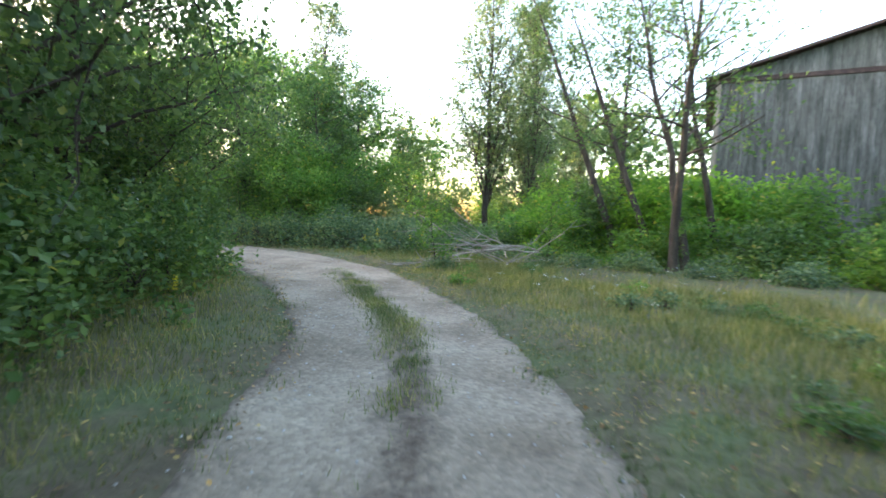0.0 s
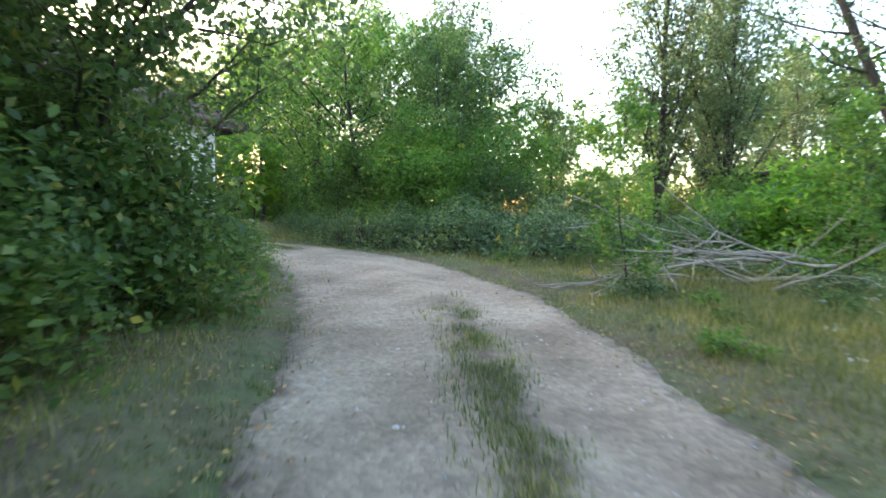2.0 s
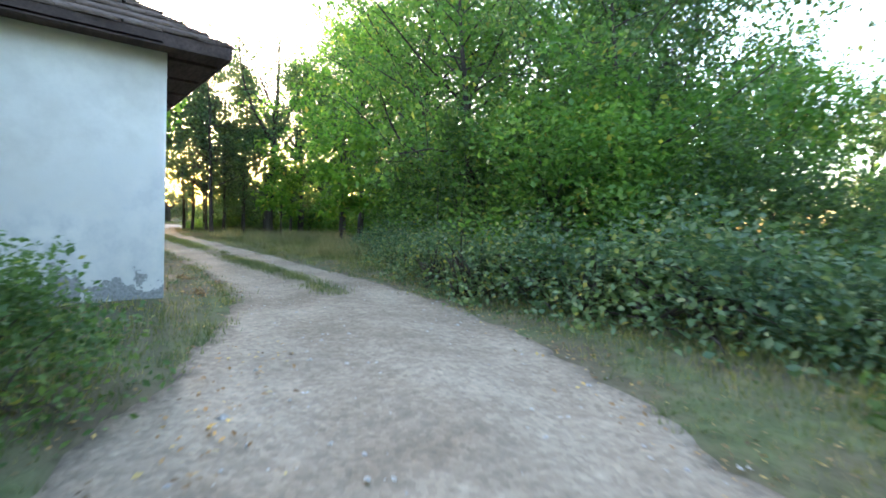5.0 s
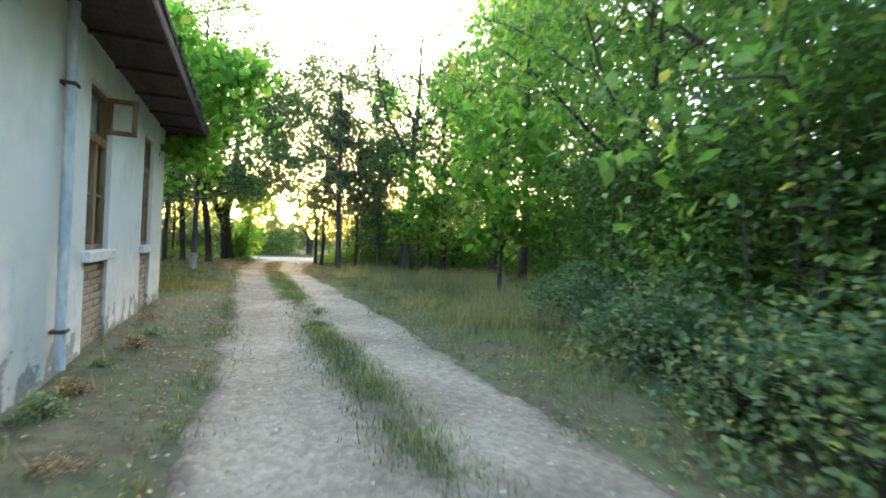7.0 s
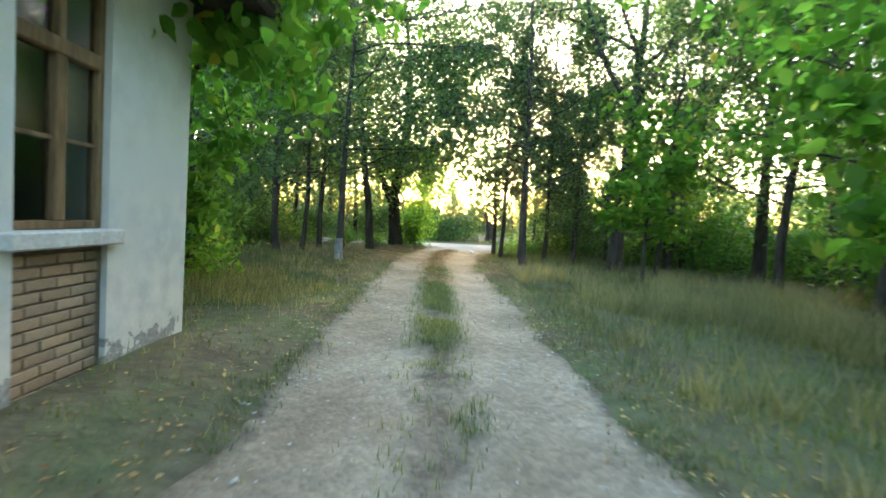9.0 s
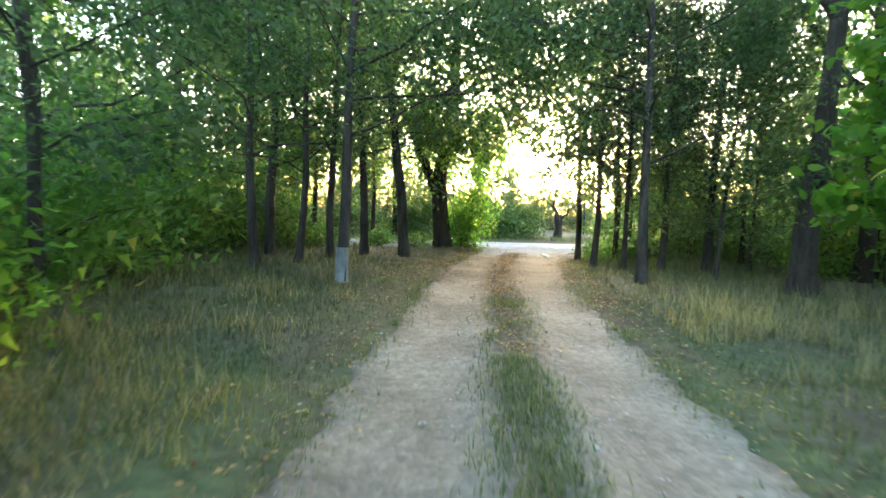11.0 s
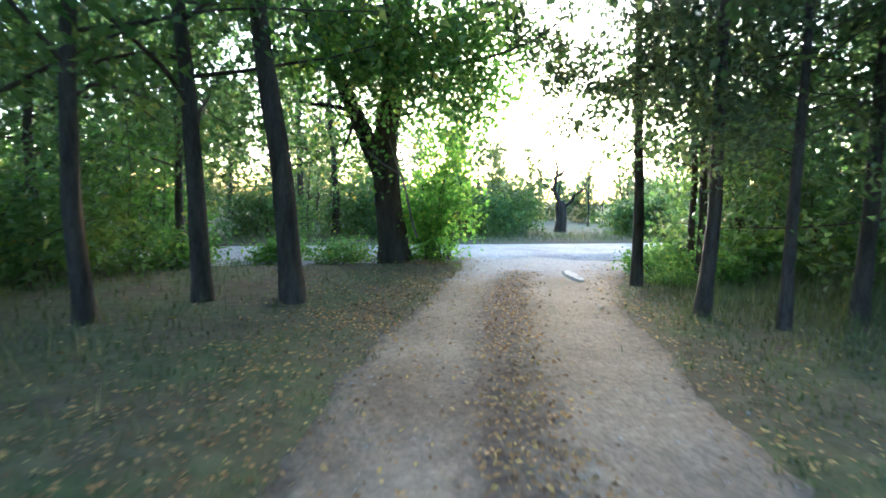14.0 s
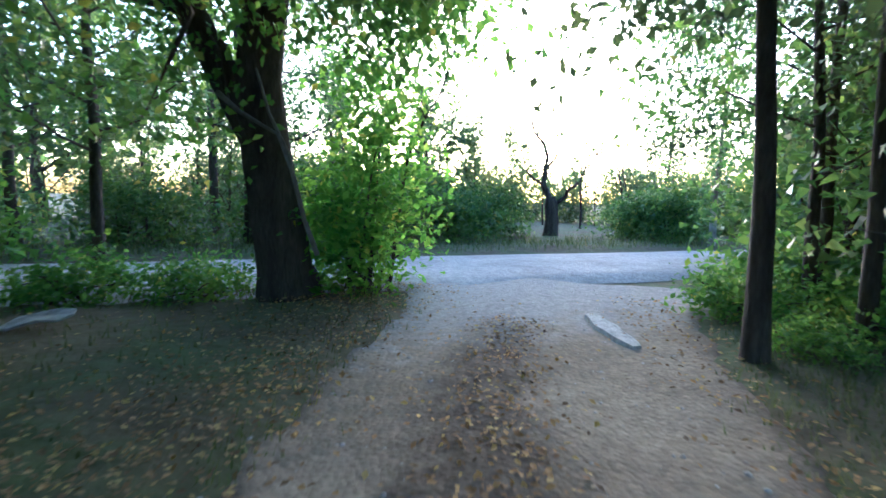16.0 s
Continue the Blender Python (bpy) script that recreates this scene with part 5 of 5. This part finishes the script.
for pts, r in (([(0, 0, 1.1), (-0.3, 0.1, 1.8), (-0.15, 0.1, 2.7), (-0.55, 0.2, 3.5), (-1.05, 0.2, 4.5)], 0.13), ([(0, 0, 1.0), (0.5, -0.1, 1.5), (0.95, 0, 2.0), (1.15, 0.1, 3.1)], 0.11), ([(-0.2, 0.1, 2.3), (0.25, 0, 3.0), (0.2, 0.1, 3.7)], 0.08),
               ([(-0.15, 0.1, 1.5), (-0.8, 0, 2.1), (-1.2, -0.1, 3.0)], 0.07), ([(1.0, 0, 2.2), (1.5, 0.2, 2.7), (1.6, 0.1, 3.3)], 0.05), ([(-0.5, 0.2, 3.4), (-0.1, 0.1, 4.1), (0.0, 0.2, 4.6)], 0.05)):
    one = Builder()
    fine = np.array([[np.interp(q, np.linspace(0, 1, len(pts)), np.array(pts)[:, k]) for k in range(3)] for q in np.linspace(0, 1, 9)]) + rng.normal(size=(9, 3)) * 0.035
    one.tube(fine, np.linspace(r * 0.75, r * 0.2, 9), 6)
    part_mesh("limb", one.mesh("limb"), BARK, dead)
    tips += list(fine[4:])
one = Builder()
for p in tips:
    d = rng.normal(size=3) + np.array([0, 0, 0.8])
    one.tube(curve_points(p, d / np.linalg.norm(d), rng.uniform(0.3, 0.8), rng, 0.5, 0.2, 3), [0.018, 0.012, 0.008, 0.004], 3)
tagged(part_mesh("fine_branching", one.mesh("fine_branching"), BARK, dead), kind="stuff")
near = np.array(tips)[rng.integers(0, len(tips), 1500)] + rng.normal(size=(1500, 3)).clip(-1.6, 1.6) * 0.24
part_mesh("crown", leaf_cloud("crown", near, 0.1, rng), LEAF_POPLAR, dead)
THIN = [grow(115 + k, 5.5 + k, 0.07, 0.4, 1.9, "column", 14, 1100, 0.18, 0.4, (0.3, 0.2), 0.4, 0.7, dart=True, twigs=2, sides=6, split=False) for k in range(2)]
rng = random.Random(8)
first = []
for i in range(50):
    x = -26 + i * 1.25 + rng.uniform(-0.8, 0.8)
    open_gap = 1.8 < x < 12
    y = (37.5 if open_gap else 29.5) + 0.36 * x + rng.uniform(0, 9)
    m = pose(x, y, 0, 0, 0, rng.uniform(0, 360)) @ Matrix.Scale(rng.uniform(0.6, 0.8) if open_gap else rng.uniform(0.75, 1.15), 4)
    k = i % 2
    if len(first) < 2:
        first.append(tree("thicket_sapling", "thin upright sapling in the far thicket", x, y, THIN[k], BARK, LEAF_POPLAR, 0, 1.0, "saplings across the road"))
    else:
        copy_thing(first[k], m)
for i in range(7):
    x = -6.5 + i * 1.15 + rng.uniform(-0.3, 0.3)
    copy_thing(first[i % 2], pose(x, 26.6 + 0.36 * x + rng.uniform(0, 6), 0, 0, 0, rng.uniform(0, 360)) @ Matrix.Scale(rng.uniform(0.55, 0.85), 4))
for x, y, t, k in [(0.5, 27.6, 20, 0.9), (1.6, 28.4, 110, 1.0), (2.6, 28.9, 230, 0.95)]:
    tree("roadside_sapling", "slim leafy sapling across the road", x, y, SAPLING, BARK, LEAF_POPLAR, t, k)
BARE = grow(119, 6.0, 0.045, 1.2, 1.3, "column", 14, 160, 0.1, 0.3, (0.3, 0.2), 0.5, 0.7, dart=True, twigs=4, sides=6, split=False)
bare = None
for i, (x, y) in enumerate(((1.9, 31.6), (6.3, 33.0), (7.3, 31.0), (8.6, 34.2), (9.6, 32.5), (5.2, 35.5), (10.8, 34.6), (-1.6, 27.2), (-0.2, 28.4), (12.2, 33.4), (7.9, 36.2))):
    m = pose(x, y, 0, 0, 0, i * 77) @ Matrix.Scale(0.8 + 0.07 * (i * 5 % 7), 4)
    if bare is None:
        bare = tree("bare_sapling", "thin almost leafless sapling across the road", x, y, BARE, BARK, LEAF_POPLAR, 0, 1.0, "bare saplings")
    else:
        copy_thing(bare, m)
far_bush = None
for i in range(19):
    x = -16 + i * 2.0 + rng.uniform(-0.6, 0.6)
    y = 36 + 0.36 * x + rng.uniform(-1, 5)
    m = pose(x, y, 0, 0, 0, rng.uniform(0, 360)) @ Matrix.Scale(rng.uniform(0.9, 1.25), 4)
    if far_bush is None:
        far_bush = shrub("far_thicket_shrub", "tall loose shrub in the far thicket", x, y, THICK[1], LEAF_POPLAR, 0, 1.0, "shrubs in the far thicket")
    else:
        copy_thing(far_bush, m)
post = tree("woodland_tree", "slim pale tree with a whitewashed foot", 8.15, 25.9, WOOD[2], BARK_PALE, LEAF_MID, 0, 0.8, "woodland trees")
ring = Builder()
ring.tube([(0, 0, -0.02), (0, 0, 0.1), (0, 0, 1.3), (0, 0, 1.5)], [0.16, 0.13, 0.115, 0.11], 12)
part_mesh("whitewash", ring.mesh("whitewash"), WHITEWASH, post, "whitewashed lower trunk")

# woods that close the view all round
FAR_TREE = grow(121, 11.0, 0.2, 0.6, 4.6, "round", 16, 1500, 0.68, 1.0, (0.4, 0.2), 0.3, 0.0, dart=True, twigs=0, sides=6, split=False)
far = None
for i in range(52):
    a = i / 52 * 2 * math.pi + rng.uniform(-0.05, 0.05)
    d = rng.uniform(34, 50)
    x, y = 2 + math.cos(a) * d, -2 + math.sin(a) * d
    if y > 26 + 0.3 * x and -14 < x < 30:
        continue
    m = pose(x, y, 0, 0, 0, rng.uniform(0, 360)) @ Matrix.Scale(rng.uniform(0.8, 1.15), 4)
    if far is None:
        far = tree("distant_tree", "full green tree in the surrounding woods", x, y, FAR_TREE, BARK, LEAF_DARK, 0, 1.0, "surrounding woods")
    else:
        copy_thing(far, m)


# ---------------------------------------------------------------- deadfall
def branch_pile():
    rng = np.random.default_rng(131)
    spots = [((0.8, -20.6, 0.32), (-1, 0.62, 0.05), 3.9, 0.038), ((0.9, -20.9, 0.4), (-1, 0.85, 0.1), 3.6, 0.03), ((0.9, -20.0, 0.3), (-1, 0.35, 0.1), 3.4, 0.028), ((0.3, -21.4, 0.35), (-1, 0.35, 0.12), 3.0, 0.03),
             ((1.6, -21.2, 0.3), (-0.7, 0.8, 0.06), 4.2, 0.05), ((-0.2, -19.0, 0.4), (-0.6, -0.55, -0.04), 2.2, 0.018)]
    spots = [((x, y, z + 0.2), d, l, r) for (x, y, z), d, l, r in spots] + [((3.0, -22.2, 0.2), (-0.85, 0.65, 0.04), 5.4, 0.085)]
    for _ in range(7):
        a = rng.uniform(0, 2 * math.pi)
        spots.append(((0.1 + rng.normal() * 0.8, -20.5 + rng.normal() * 0.6, 0.25), (math.cos(a), math.sin(a), rng.uniform(0.25, 0.7)), rng.uniform(1.3, 2.4), rng.uniform(0.014, 0.024)))
    for p, d, l, r in spots:
        b = Builder()
        d = np.array(d) / np.linalg.norm(d)
        pts = curve_points(p, d, l, rng, 0.75, -0.1, 8)
        pts[:, 2] = np.maximum(pts[:, 2], 0.1)
        b.tube(pts, np.linspace(r * 0.85, r * 0.25, len(pts)), 7)
        limb = tagged(part_mesh("fallen_branch", b.mesh("fallen_branch"), DEADWOOD, None), "bare bleached fallen branch on the grass verge", "branch", "fallen branches")
        for _ in range(4 if r < 0.025 else 6):
            b = Builder()
            k = rng.integers(2, 8)
            tw = curve_points(pts[k], d + rng.normal(size=3) * np.array([0.5, 0.5, 0.3]), l * rng.uniform(0.2, 0.45), rng, 0.3, 0.05, 4)
            tw[:, 2] = np.maximum(tw[:, 2], 0.08)
            b.tube(tw, np.linspace(r * 0.42, 0.004, len(tw)), 5)
            part_mesh("twig", b.mesh("twig"), DEADWOOD, limb)


branch_pile()


# ---------------------------------------------------------------- grass, litter and stones
def scatter(n, lo, hi, rng):
    return np.column_stack([rng.uniform(lo[0], hi[0], n), rng.uniform(lo[1], hi[1], n)])


def ground_z(x, y):
    off, half, _ = track_offset(x, y)
    z = 0.07 * wobble(x, y, 0.35) + 0.03 * wobble(x, y, 1.3) + 0.06
    edge = np.abs(off) - half
    return np.where(edge < 0.6, np.interp(edge, [-0.5, -0.15, 0.6], [-0.0, 0.0, 1.0]) * np.maximum(z, 0.0), z)


def blades(name, pts, height, width, rng, material, label):
    n = len(pts)
    a = rng.uniform(0, 2 * np.pi, n)
    d = np.column_stack([np.cos(a), np.sin(a), np.zeros(n)])
    s = np.column_stack([-np.sin(a), np.cos(a), np.zeros(n)])
    h = height * rng.uniform(0.4, 1.4, n)
    w = np.asarray(width) * rng.uniform(0.7, 1.3, n)
    lean = h * rng.uniform(0.1, 0.9, n)
    v = np.stack([pts - s * w[:, None] / 2, pts + s * w[:, None] / 2, pts + d * lean[:, None] + np.array([0, 0, 1.0]) * h[:, None]], 1)
    tris = np.arange(n)[:, None] * 3 + np.array([[0, 1, 2]])
    tagged(part_mesh(name, mesh_from(name, v.reshape(-1, 3), tris), material, None), label, "grass", kind="stuff")


def build_grass():
    rng = np.random.default_rng(141)
    p = np.concatenate([scatter(230000, (-18, -30), (14, 30), rng), scatter(200000, (-6, -22), (6, 19), rng), scatter(120000, (-16, -27), (-2, -12), rng)])
    off, half, _ = track_offset(p[:, 0], p[:, 1])
    edge = np.abs(off) - half
    cross = p[:, 1] - ROAD_SLOPE * p[:, 0]
    clump = wobble(p[:, 0], p[:, 1], 0.55) + 0.6 * wobble(p[:, 0], p[:, 1], 2.0)
    keep = (edge > -0.06 + 0.25 * rng.uniform(size=len(p))) & (edge < 8.5) & (clump > -0.62) & ~((cross > ROAD_NEAR - 0.1) & (cross < ROAD_FAR + 0.1))
    keep &= ~((p[:, 0] < WALL_X + 0.03) & (p[:, 0] > HOUSE_X0) & (p[:, 1] > HOUSE_Y0 - 0.03) & (p[:, 1] < HOUSE_Y1))
    keep &= rng.uniform(size=len(p)) < np.interp(edge, [0, 3, 8.5], [1, 0.85, 0.25])
    bare = (p[:, 1] > 9) & (p[:, 1] < 17) & (p[:, 0] < 0) & (rng.uniform(size=len(p)) < 0.6)
    bare |= (p[:, 0] < -0.4) & (p[:, 1] > -9.5) & (p[:, 1] < 1.5) & (p[:, 0] > -2.5) & (rng.uniform(size=len(p)) < 0.72)
    bare |= (p[:, 0] > 2.4) & (p[:, 1] > -1.0) & (p[:, 1] < 11.5) & (rng.uniform(size=len(p)) < 0.55)
    bare |= (p[:, 0] > -4.6) & (p[:, 0] < -0.6) & (p[:, 1] > 12.5) & (p[:, 1] < 17.6) & (rng.uniform(size=len(p)) < 0.6)
    p = p[keep & ~bare]
    z = ground_z(p[:, 0], p[:, 1])
    edge = edge[keep & ~bare]
    tall = np.interp(edge, [0, 0.4, 1.2, 3.0], [0.045, 0.12, 0.2, 0.34])
    tall = np.where((p[:, 0] < -0.4) & (p[:, 1] > -10) & (p[:, 1] < 1.0), tall * 0.6, tall)
    tall = np.where((p[:, 1] > 4.5) & (p[:, 1] < 12.5), tall * 0.62, tall)
    tall = np.where((p[:, 0] < -0.6) & (p[:, 0] > -5.0) & (p[:, 1] > 12.0) & (p[:, 1] < 17.6), tall * 0.5, tall)
    tall = np.where(p[:, 1] < -11.5, tall * (0.62 + 0.3 * np.clip(wobble(p[:, 0], p[:, 1], 0.8), -1, 1)), tall)
    # blades beyond this wavering line take the colour darkened for tree shade
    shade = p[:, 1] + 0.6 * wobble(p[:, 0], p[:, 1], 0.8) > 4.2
    pts, wide = np.column_stack([p, z - 0.01]), np.interp(edge, [0, 6], [0.008, 0.014])
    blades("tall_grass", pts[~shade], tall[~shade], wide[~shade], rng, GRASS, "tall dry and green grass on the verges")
    blades("shade_grass", pts[shade], tall[shade] * 0.8, wide[shade] * 1.2, rng, GRASS_SHADE, "low dull green grass, darkened in colour for the shade of the trees")
    k = rng.integers(0, len(LINE), 60000)
    side = np.where(rng.uniform(size=len(k)) < 0.5, 1.0, -1.0)
    o = side * np.where(side > 0, LINE[k, 2], LINE[k, 3]) + rng.normal(size=len(k)) * 0.14
    x, y = LINE[k, 0] + LEFT[k, 0] * o, LINE[k, 1] + LEFT[k, 1] * o
    patch = wobble(x, y, 1.4) + 0.6 * wobble(x, y, 4.0)
    keep = (patch > 0.02) & (y > -27) & (y < 17.5) & (rng.uniform(size=len(k)) < np.interp(y, [8, 12], [1, 0.35]))
    x, y = x[keep], y[keep]
    blades("edge_grass", np.column_stack([x, y, np.zeros(len(x))]), 0.075, 0.008, rng, GRASS_SHORT, "thin low grass creeping over the track edges")
    # grass strip between the ruts
    k = rng.choice(np.nonzero((LINE[:, 1] > -22.8) & (LINE[:, 1] < 9.8))[0], 80000)
    o = rng.normal(size=len(k)) * 0.14
    x, y = LINE[k, 0] + LEFT[k, 0] * o + rng.normal(size=len(k)) * 0.08, LINE[k, 1] + LEFT[k, 1] * o + rng.normal(size=len(k)) * 0.08
    where = ((y < -17.0) & (y > -22.5)) | ((y > -9.5) & (y < 8.8))
    fade = np.interp(y, [-22.5, -20.5, -18, -16.8, -9.8, -8, 7, 8.6], [0.3, 0.9, 0.9, 0.05, 0.1, 1, 1, 0.05])
    clump = wobble(x, y, 1.1)
    keep = where & (rng.uniform(size=len(k)) < fade * np.clip((clump + 0.6 * wobble(x, y, 3.1) + 0.32) / 0.6, 0.04, 0.8))
    x, y = x[keep], y[keep]
    blades("short_grass", np.column_stack([x, y, np.full(len(x), 0.03)]), 0.065, 0.008, rng, GRASS_SHORT, "short grass strip between the wheel ruts")


def build_litter():
    rng = np.random.default_rng(151)
    pts = []
    for n, (a, b), mean, sd in ((4200, (5.0, 16.5), 0.0, 0.17), (1600, (7, 18), 1.5, 0.28), (4400, (9, 18), -1.8, 0.6), (1500, (12, 18), -1.55, 0.22), (900, (-24, -12), 1.45, 0.22), (700, (-23, -12), -1.4, 0.2), (900, (-9, 8), -1.45, 0.2), (900, (-12, 8), 1.5, 0.22)):
        row = np.nonzero((LINE[:, 1] > a) & (LINE[:, 1] < b))[0]
        k = rng.choice(row, n)
        o = mean + rng.normal(size=n) * sd
        pts.append(np.column_stack([LINE[k, 0] - LEFT[k, 0] * o + rng.normal(size=n) * 0.1, LINE[k, 1] - LEFT[k, 1] * o + rng.normal(size=n) * 0.1]))
    p = np.concatenate(pts)
    z = np.maximum(ground_z(p[:, 0], p[:, 1]), 0.02) + rng.uniform(0.012, 0.03, len(p))
    me = leaf_cloud("leaf_litter", np.column_stack([p, z]), 0.042, rng, 0.0, flat=0.8)
    tagged(part_mesh("leaf_litter", me, LITTER, None), "fallen dry yellow-brown leaves", "leaf litter", kind="stuff")


def build_stones():
    rng = np.random.default_rng(161)
    sv = np.array([(1, 0, 0), (0, 1, 0), (-1, 0, 0), (0, -1, 0), (0, 0, 1), (0.7, 0.7, 0.5), (-0.7, -0.6, 0.5)])
    sf = np.array([(0, 5, 4), (5, 1, 4), (1, 2, 4), (2, 6, 4), (6, 3, 4), (3, 0, 4), (0, 1, 5), (2, 3, 6)])
    n = 4500
    k = rng.integers(0, len(LINE), n)
    o = rng.uniform(-1.45, 1.45, n)
    x, y = LINE[k, 0] + LEFT[k, 0] * o, LINE[k, 1] + LEFT[k, 1] * o
    s = 0.006 + 0.016 * rng.uniform(size=n) ** 3
    s[: n // 60] *= 1.8
    sq = np.stack([s * rng.uniform(0.7, 1.4, n), s * rng.uniform(0.7, 1.4, n), s * rng.uniform(0.4, 0.8, n)], -1)
    v = np.column_stack([x, y, np.full(n, 0.012)])[:, None] + sv[None] * sq[:, None] * (1 + 0.15 * rng.normal(size=(n, len(sv), 1)))
    f = (np.arange(n)[:, None, None] * len(sv) + sf[None]).reshape(-1, 3)
    tagged(part_mesh("gravel_stones", mesh_from("gravel_stones", v.reshape(-1, 3), f), STONE, None), "loose pale stones on the track", "stones", kind="stuff")


build_grass()
build_litter()
build_stones()


# ---------------------------------------------------------------- small things
bm = bmesh.new()
rng = random.Random(171)
outline = [(-0.25, -0.08), (-0.12, -0.16), (0.07, -0.13), (0.22, -0.15), (0.3, -0.05), (0.28, 0.05), (0.12, 0.1), (-0.03, 0.15), (-0.18, 0.1)]
top = [bm.verts.new((x, y, 0.05 + 0.07 * math.sin(x * 3 + 1) + rng.uniform(-0.01, 0.01))) for x, y in outline]
low = [bm.verts.new((v.co.x, v.co.y, v.co.z - 0.02)) for v in top]
bm.faces.new(top)
bm.faces.new(low[::-1])
for i in range(len(top)):
    bm.faces.new((top[i], low[i], low[(i + 1) % len(top)], top[(i + 1) % len(top)]))
board = part("broken_board", bm, WHITEWASH, None)
board.matrix_world = pose(-2.86, 15.65, 0.06, 9, -6, 12)
tagged(board, "broken whitish board lying in the grass", "board")
bm = bmesh.new()
outline = [(x, y * 0.88) for x, y in [(-0.03, -0.66), (0.05, -0.63), (0.09, -0.4), (0.07, -0.15), (0.11, 0.08), (0.08, 0.3), (0.1, 0.5), (0.04, 0.66), (-0.04, 0.6), (-0.06, 0.36), (-0.1, 0.12), (-0.07, -0.1), (-0.08, -0.35)]]
top = [bm.verts.new((x, y, 0.012 + rng.uniform(-0.008, 0.004))) for x, y in outline]
low = [bm.verts.new((x * 1.15, y * 1.03, -0.04)) for x, y in outline]
bm.faces.new(top)
for i in range(len(top)):
    bm.faces.new((top[i], low[i], low[(i + 1) % len(top)], top[(i + 1) % len(top)]))
slab = part("concrete_slab", bm, WORN_SLAB, None)
slab.matrix_world = pose(1.96, 16.2, 0.024, 0, 0, 3)
tagged(slab, "narrow pale concrete slab sunk in the track", "slab")


def flower_weed(x, y, h):
    root = empty("yellow_weed", x, y, 0.03, 0, "tall weed with yellow flowers on the verge", "weed", "yellow weeds")
    rng = np.random.default_rng(int(abs(x) * 100))
    stem = Builder()
    stem.tube(curve_points((0, 0, 0), (0.05, 0, 1), h, rng, 0.1, 0, 5), np.linspace(0.008, 0.004, 6), 5)
    part_mesh("stem", stem.mesh("stem"), GRASS_SHORT, root)
    c = np.column_stack([rng.normal(size=40) * 0.03, rng.normal(size=40) * 0.03, rng.uniform(0.72 * h, h, 40)])
    tagged(part_mesh("flower_head", leaf_cloud("flower_head", c, 0.035, rng), YELLOW, root), "bright yellow flowers", kind="stuff")
    c = np.column_stack([rng.normal(size=60) * 0.09, rng.normal(size=60) * 0.09, rng.uniform(0.02, 0.5 * h, 60)])
    part_mesh("leaves", leaf_cloud("leaves", c, 0.11, rng), LEAF_MID, root)


YELLOW = leaf_material("yellow_petals", [(0.0, (0.55, 0.42, 0.02)), (1.0, (0.7, 0.6, 0.04))], 0.3)
for x, y, h in ((0.4, -16.3, 0.95), (0.9, -15.6, 0.7), (-9.3, -19.0, 0.6), (1.6, -16.9, 0.75)):
    flower_weed(x, y, h)
WHITE_PETAL = leaf_material("white_petals", [(0.0, (0.6, 0.6, 0.55)), (1.0, (0.75, 0.75, 0.7))], 0.3)
rng = np.random.default_rng(181)
spots = np.column_stack([rng.uniform(-6.5, 0.5, 46), rng.uniform(-25.5, -21.0, 46)])
off, half, _ = track_offset(spots[:, 0], spots[:, 1])
spots = spots[np.abs(off) - half > 0.8]
heads = np.concatenate([np.column_stack([s[0] + rng.normal(size=14) * 0.035, s[1] + rng.normal(size=14) * 0.035, rng.uniform(0.26, 0.5) + rng.normal(size=14) * 0.012]) for s in spots])
tagged(part_mesh("white_flowers", leaf_cloud("white_flowers", heads, 0.022, rng, 0.0, flat=0.7), WHITE_PETAL, None), "scattered small white flower heads in the verge grass", "flowers", kind="stuff")

# dry straw-coloured grass under the trees
def dry_grass():
    rng = np.random.default_rng(191)
    p = np.concatenate([scatter(60000, (-7.5, 1.0), (-1.0, 11.0), rng), scatter(130000, (1.8, -4.5), (9.5, 8.5), rng)])
    off, half, _ = track_offset(p[:, 0], p[:, 1])
    edge = np.abs(off) - half
    clump = wobble(p[:, 0], p[:, 1], 0.9) + 0.5 * wobble(p[:, 0], p[:, 1], 2.6)
    keep = (edge > 0.55) & (clump > 0.12) & (rng.uniform(size=len(p)) < np.where(p[:, 0] > 0, 0.75, 0.6) * np.interp(p[:, 1], [4.0, 8.0], [1.0, 0.12]))
    p, edge = p[keep], edge[keep]
    blades("dry_grass", np.column_stack([p, ground_z(p[:, 0], p[:, 1]) - 0.01]), np.interp(edge, [0.5, 1.6], [0.16, 0.38]) * np.where(p[:, 0] > 0, 1.15, 0.6), 0.009, rng, STRAW, "tall straw-coloured dry grass under the trees")


STRAW = leaf_material("straw_grass", [(0.0, (0.16, 0.155, 0.06)), (0.4, (0.3, 0.25, 0.105)), (1.0, (0.47, 0.38, 0.19))], 0.35, 0.6, blue=1.0)
dry_grass()


def verge_litter():
    rng = np.random.default_rng(193)
    p = np.concatenate([scatter(9000, (-14, -27), (5, -12), rng), scatter(12000, (-7, -12), (7, 20), rng)])
    off, half, _ = track_offset(p[:, 0], p[:, 1])
    p = p[(np.abs(off) - half > -0.1) & ~((p[:, 0] < WALL_X) & (p[:, 1] > HOUSE_Y0) & (p[:, 1] < HOUSE_Y1))]
    z = ground_z(p[:, 0], p[:, 1]) + rng.uniform(0.008, 0.03, len(p))
    me = leaf_cloud("verge_litter", np.column_stack([p, z]), 0.042, rng, 0.0, flat=0.8)
    tagged(part_mesh("verge_litter", me, LITTER, None), "dry brown leaves scattered through the verge", "leaf litter", kind="stuff")


verge_litter()
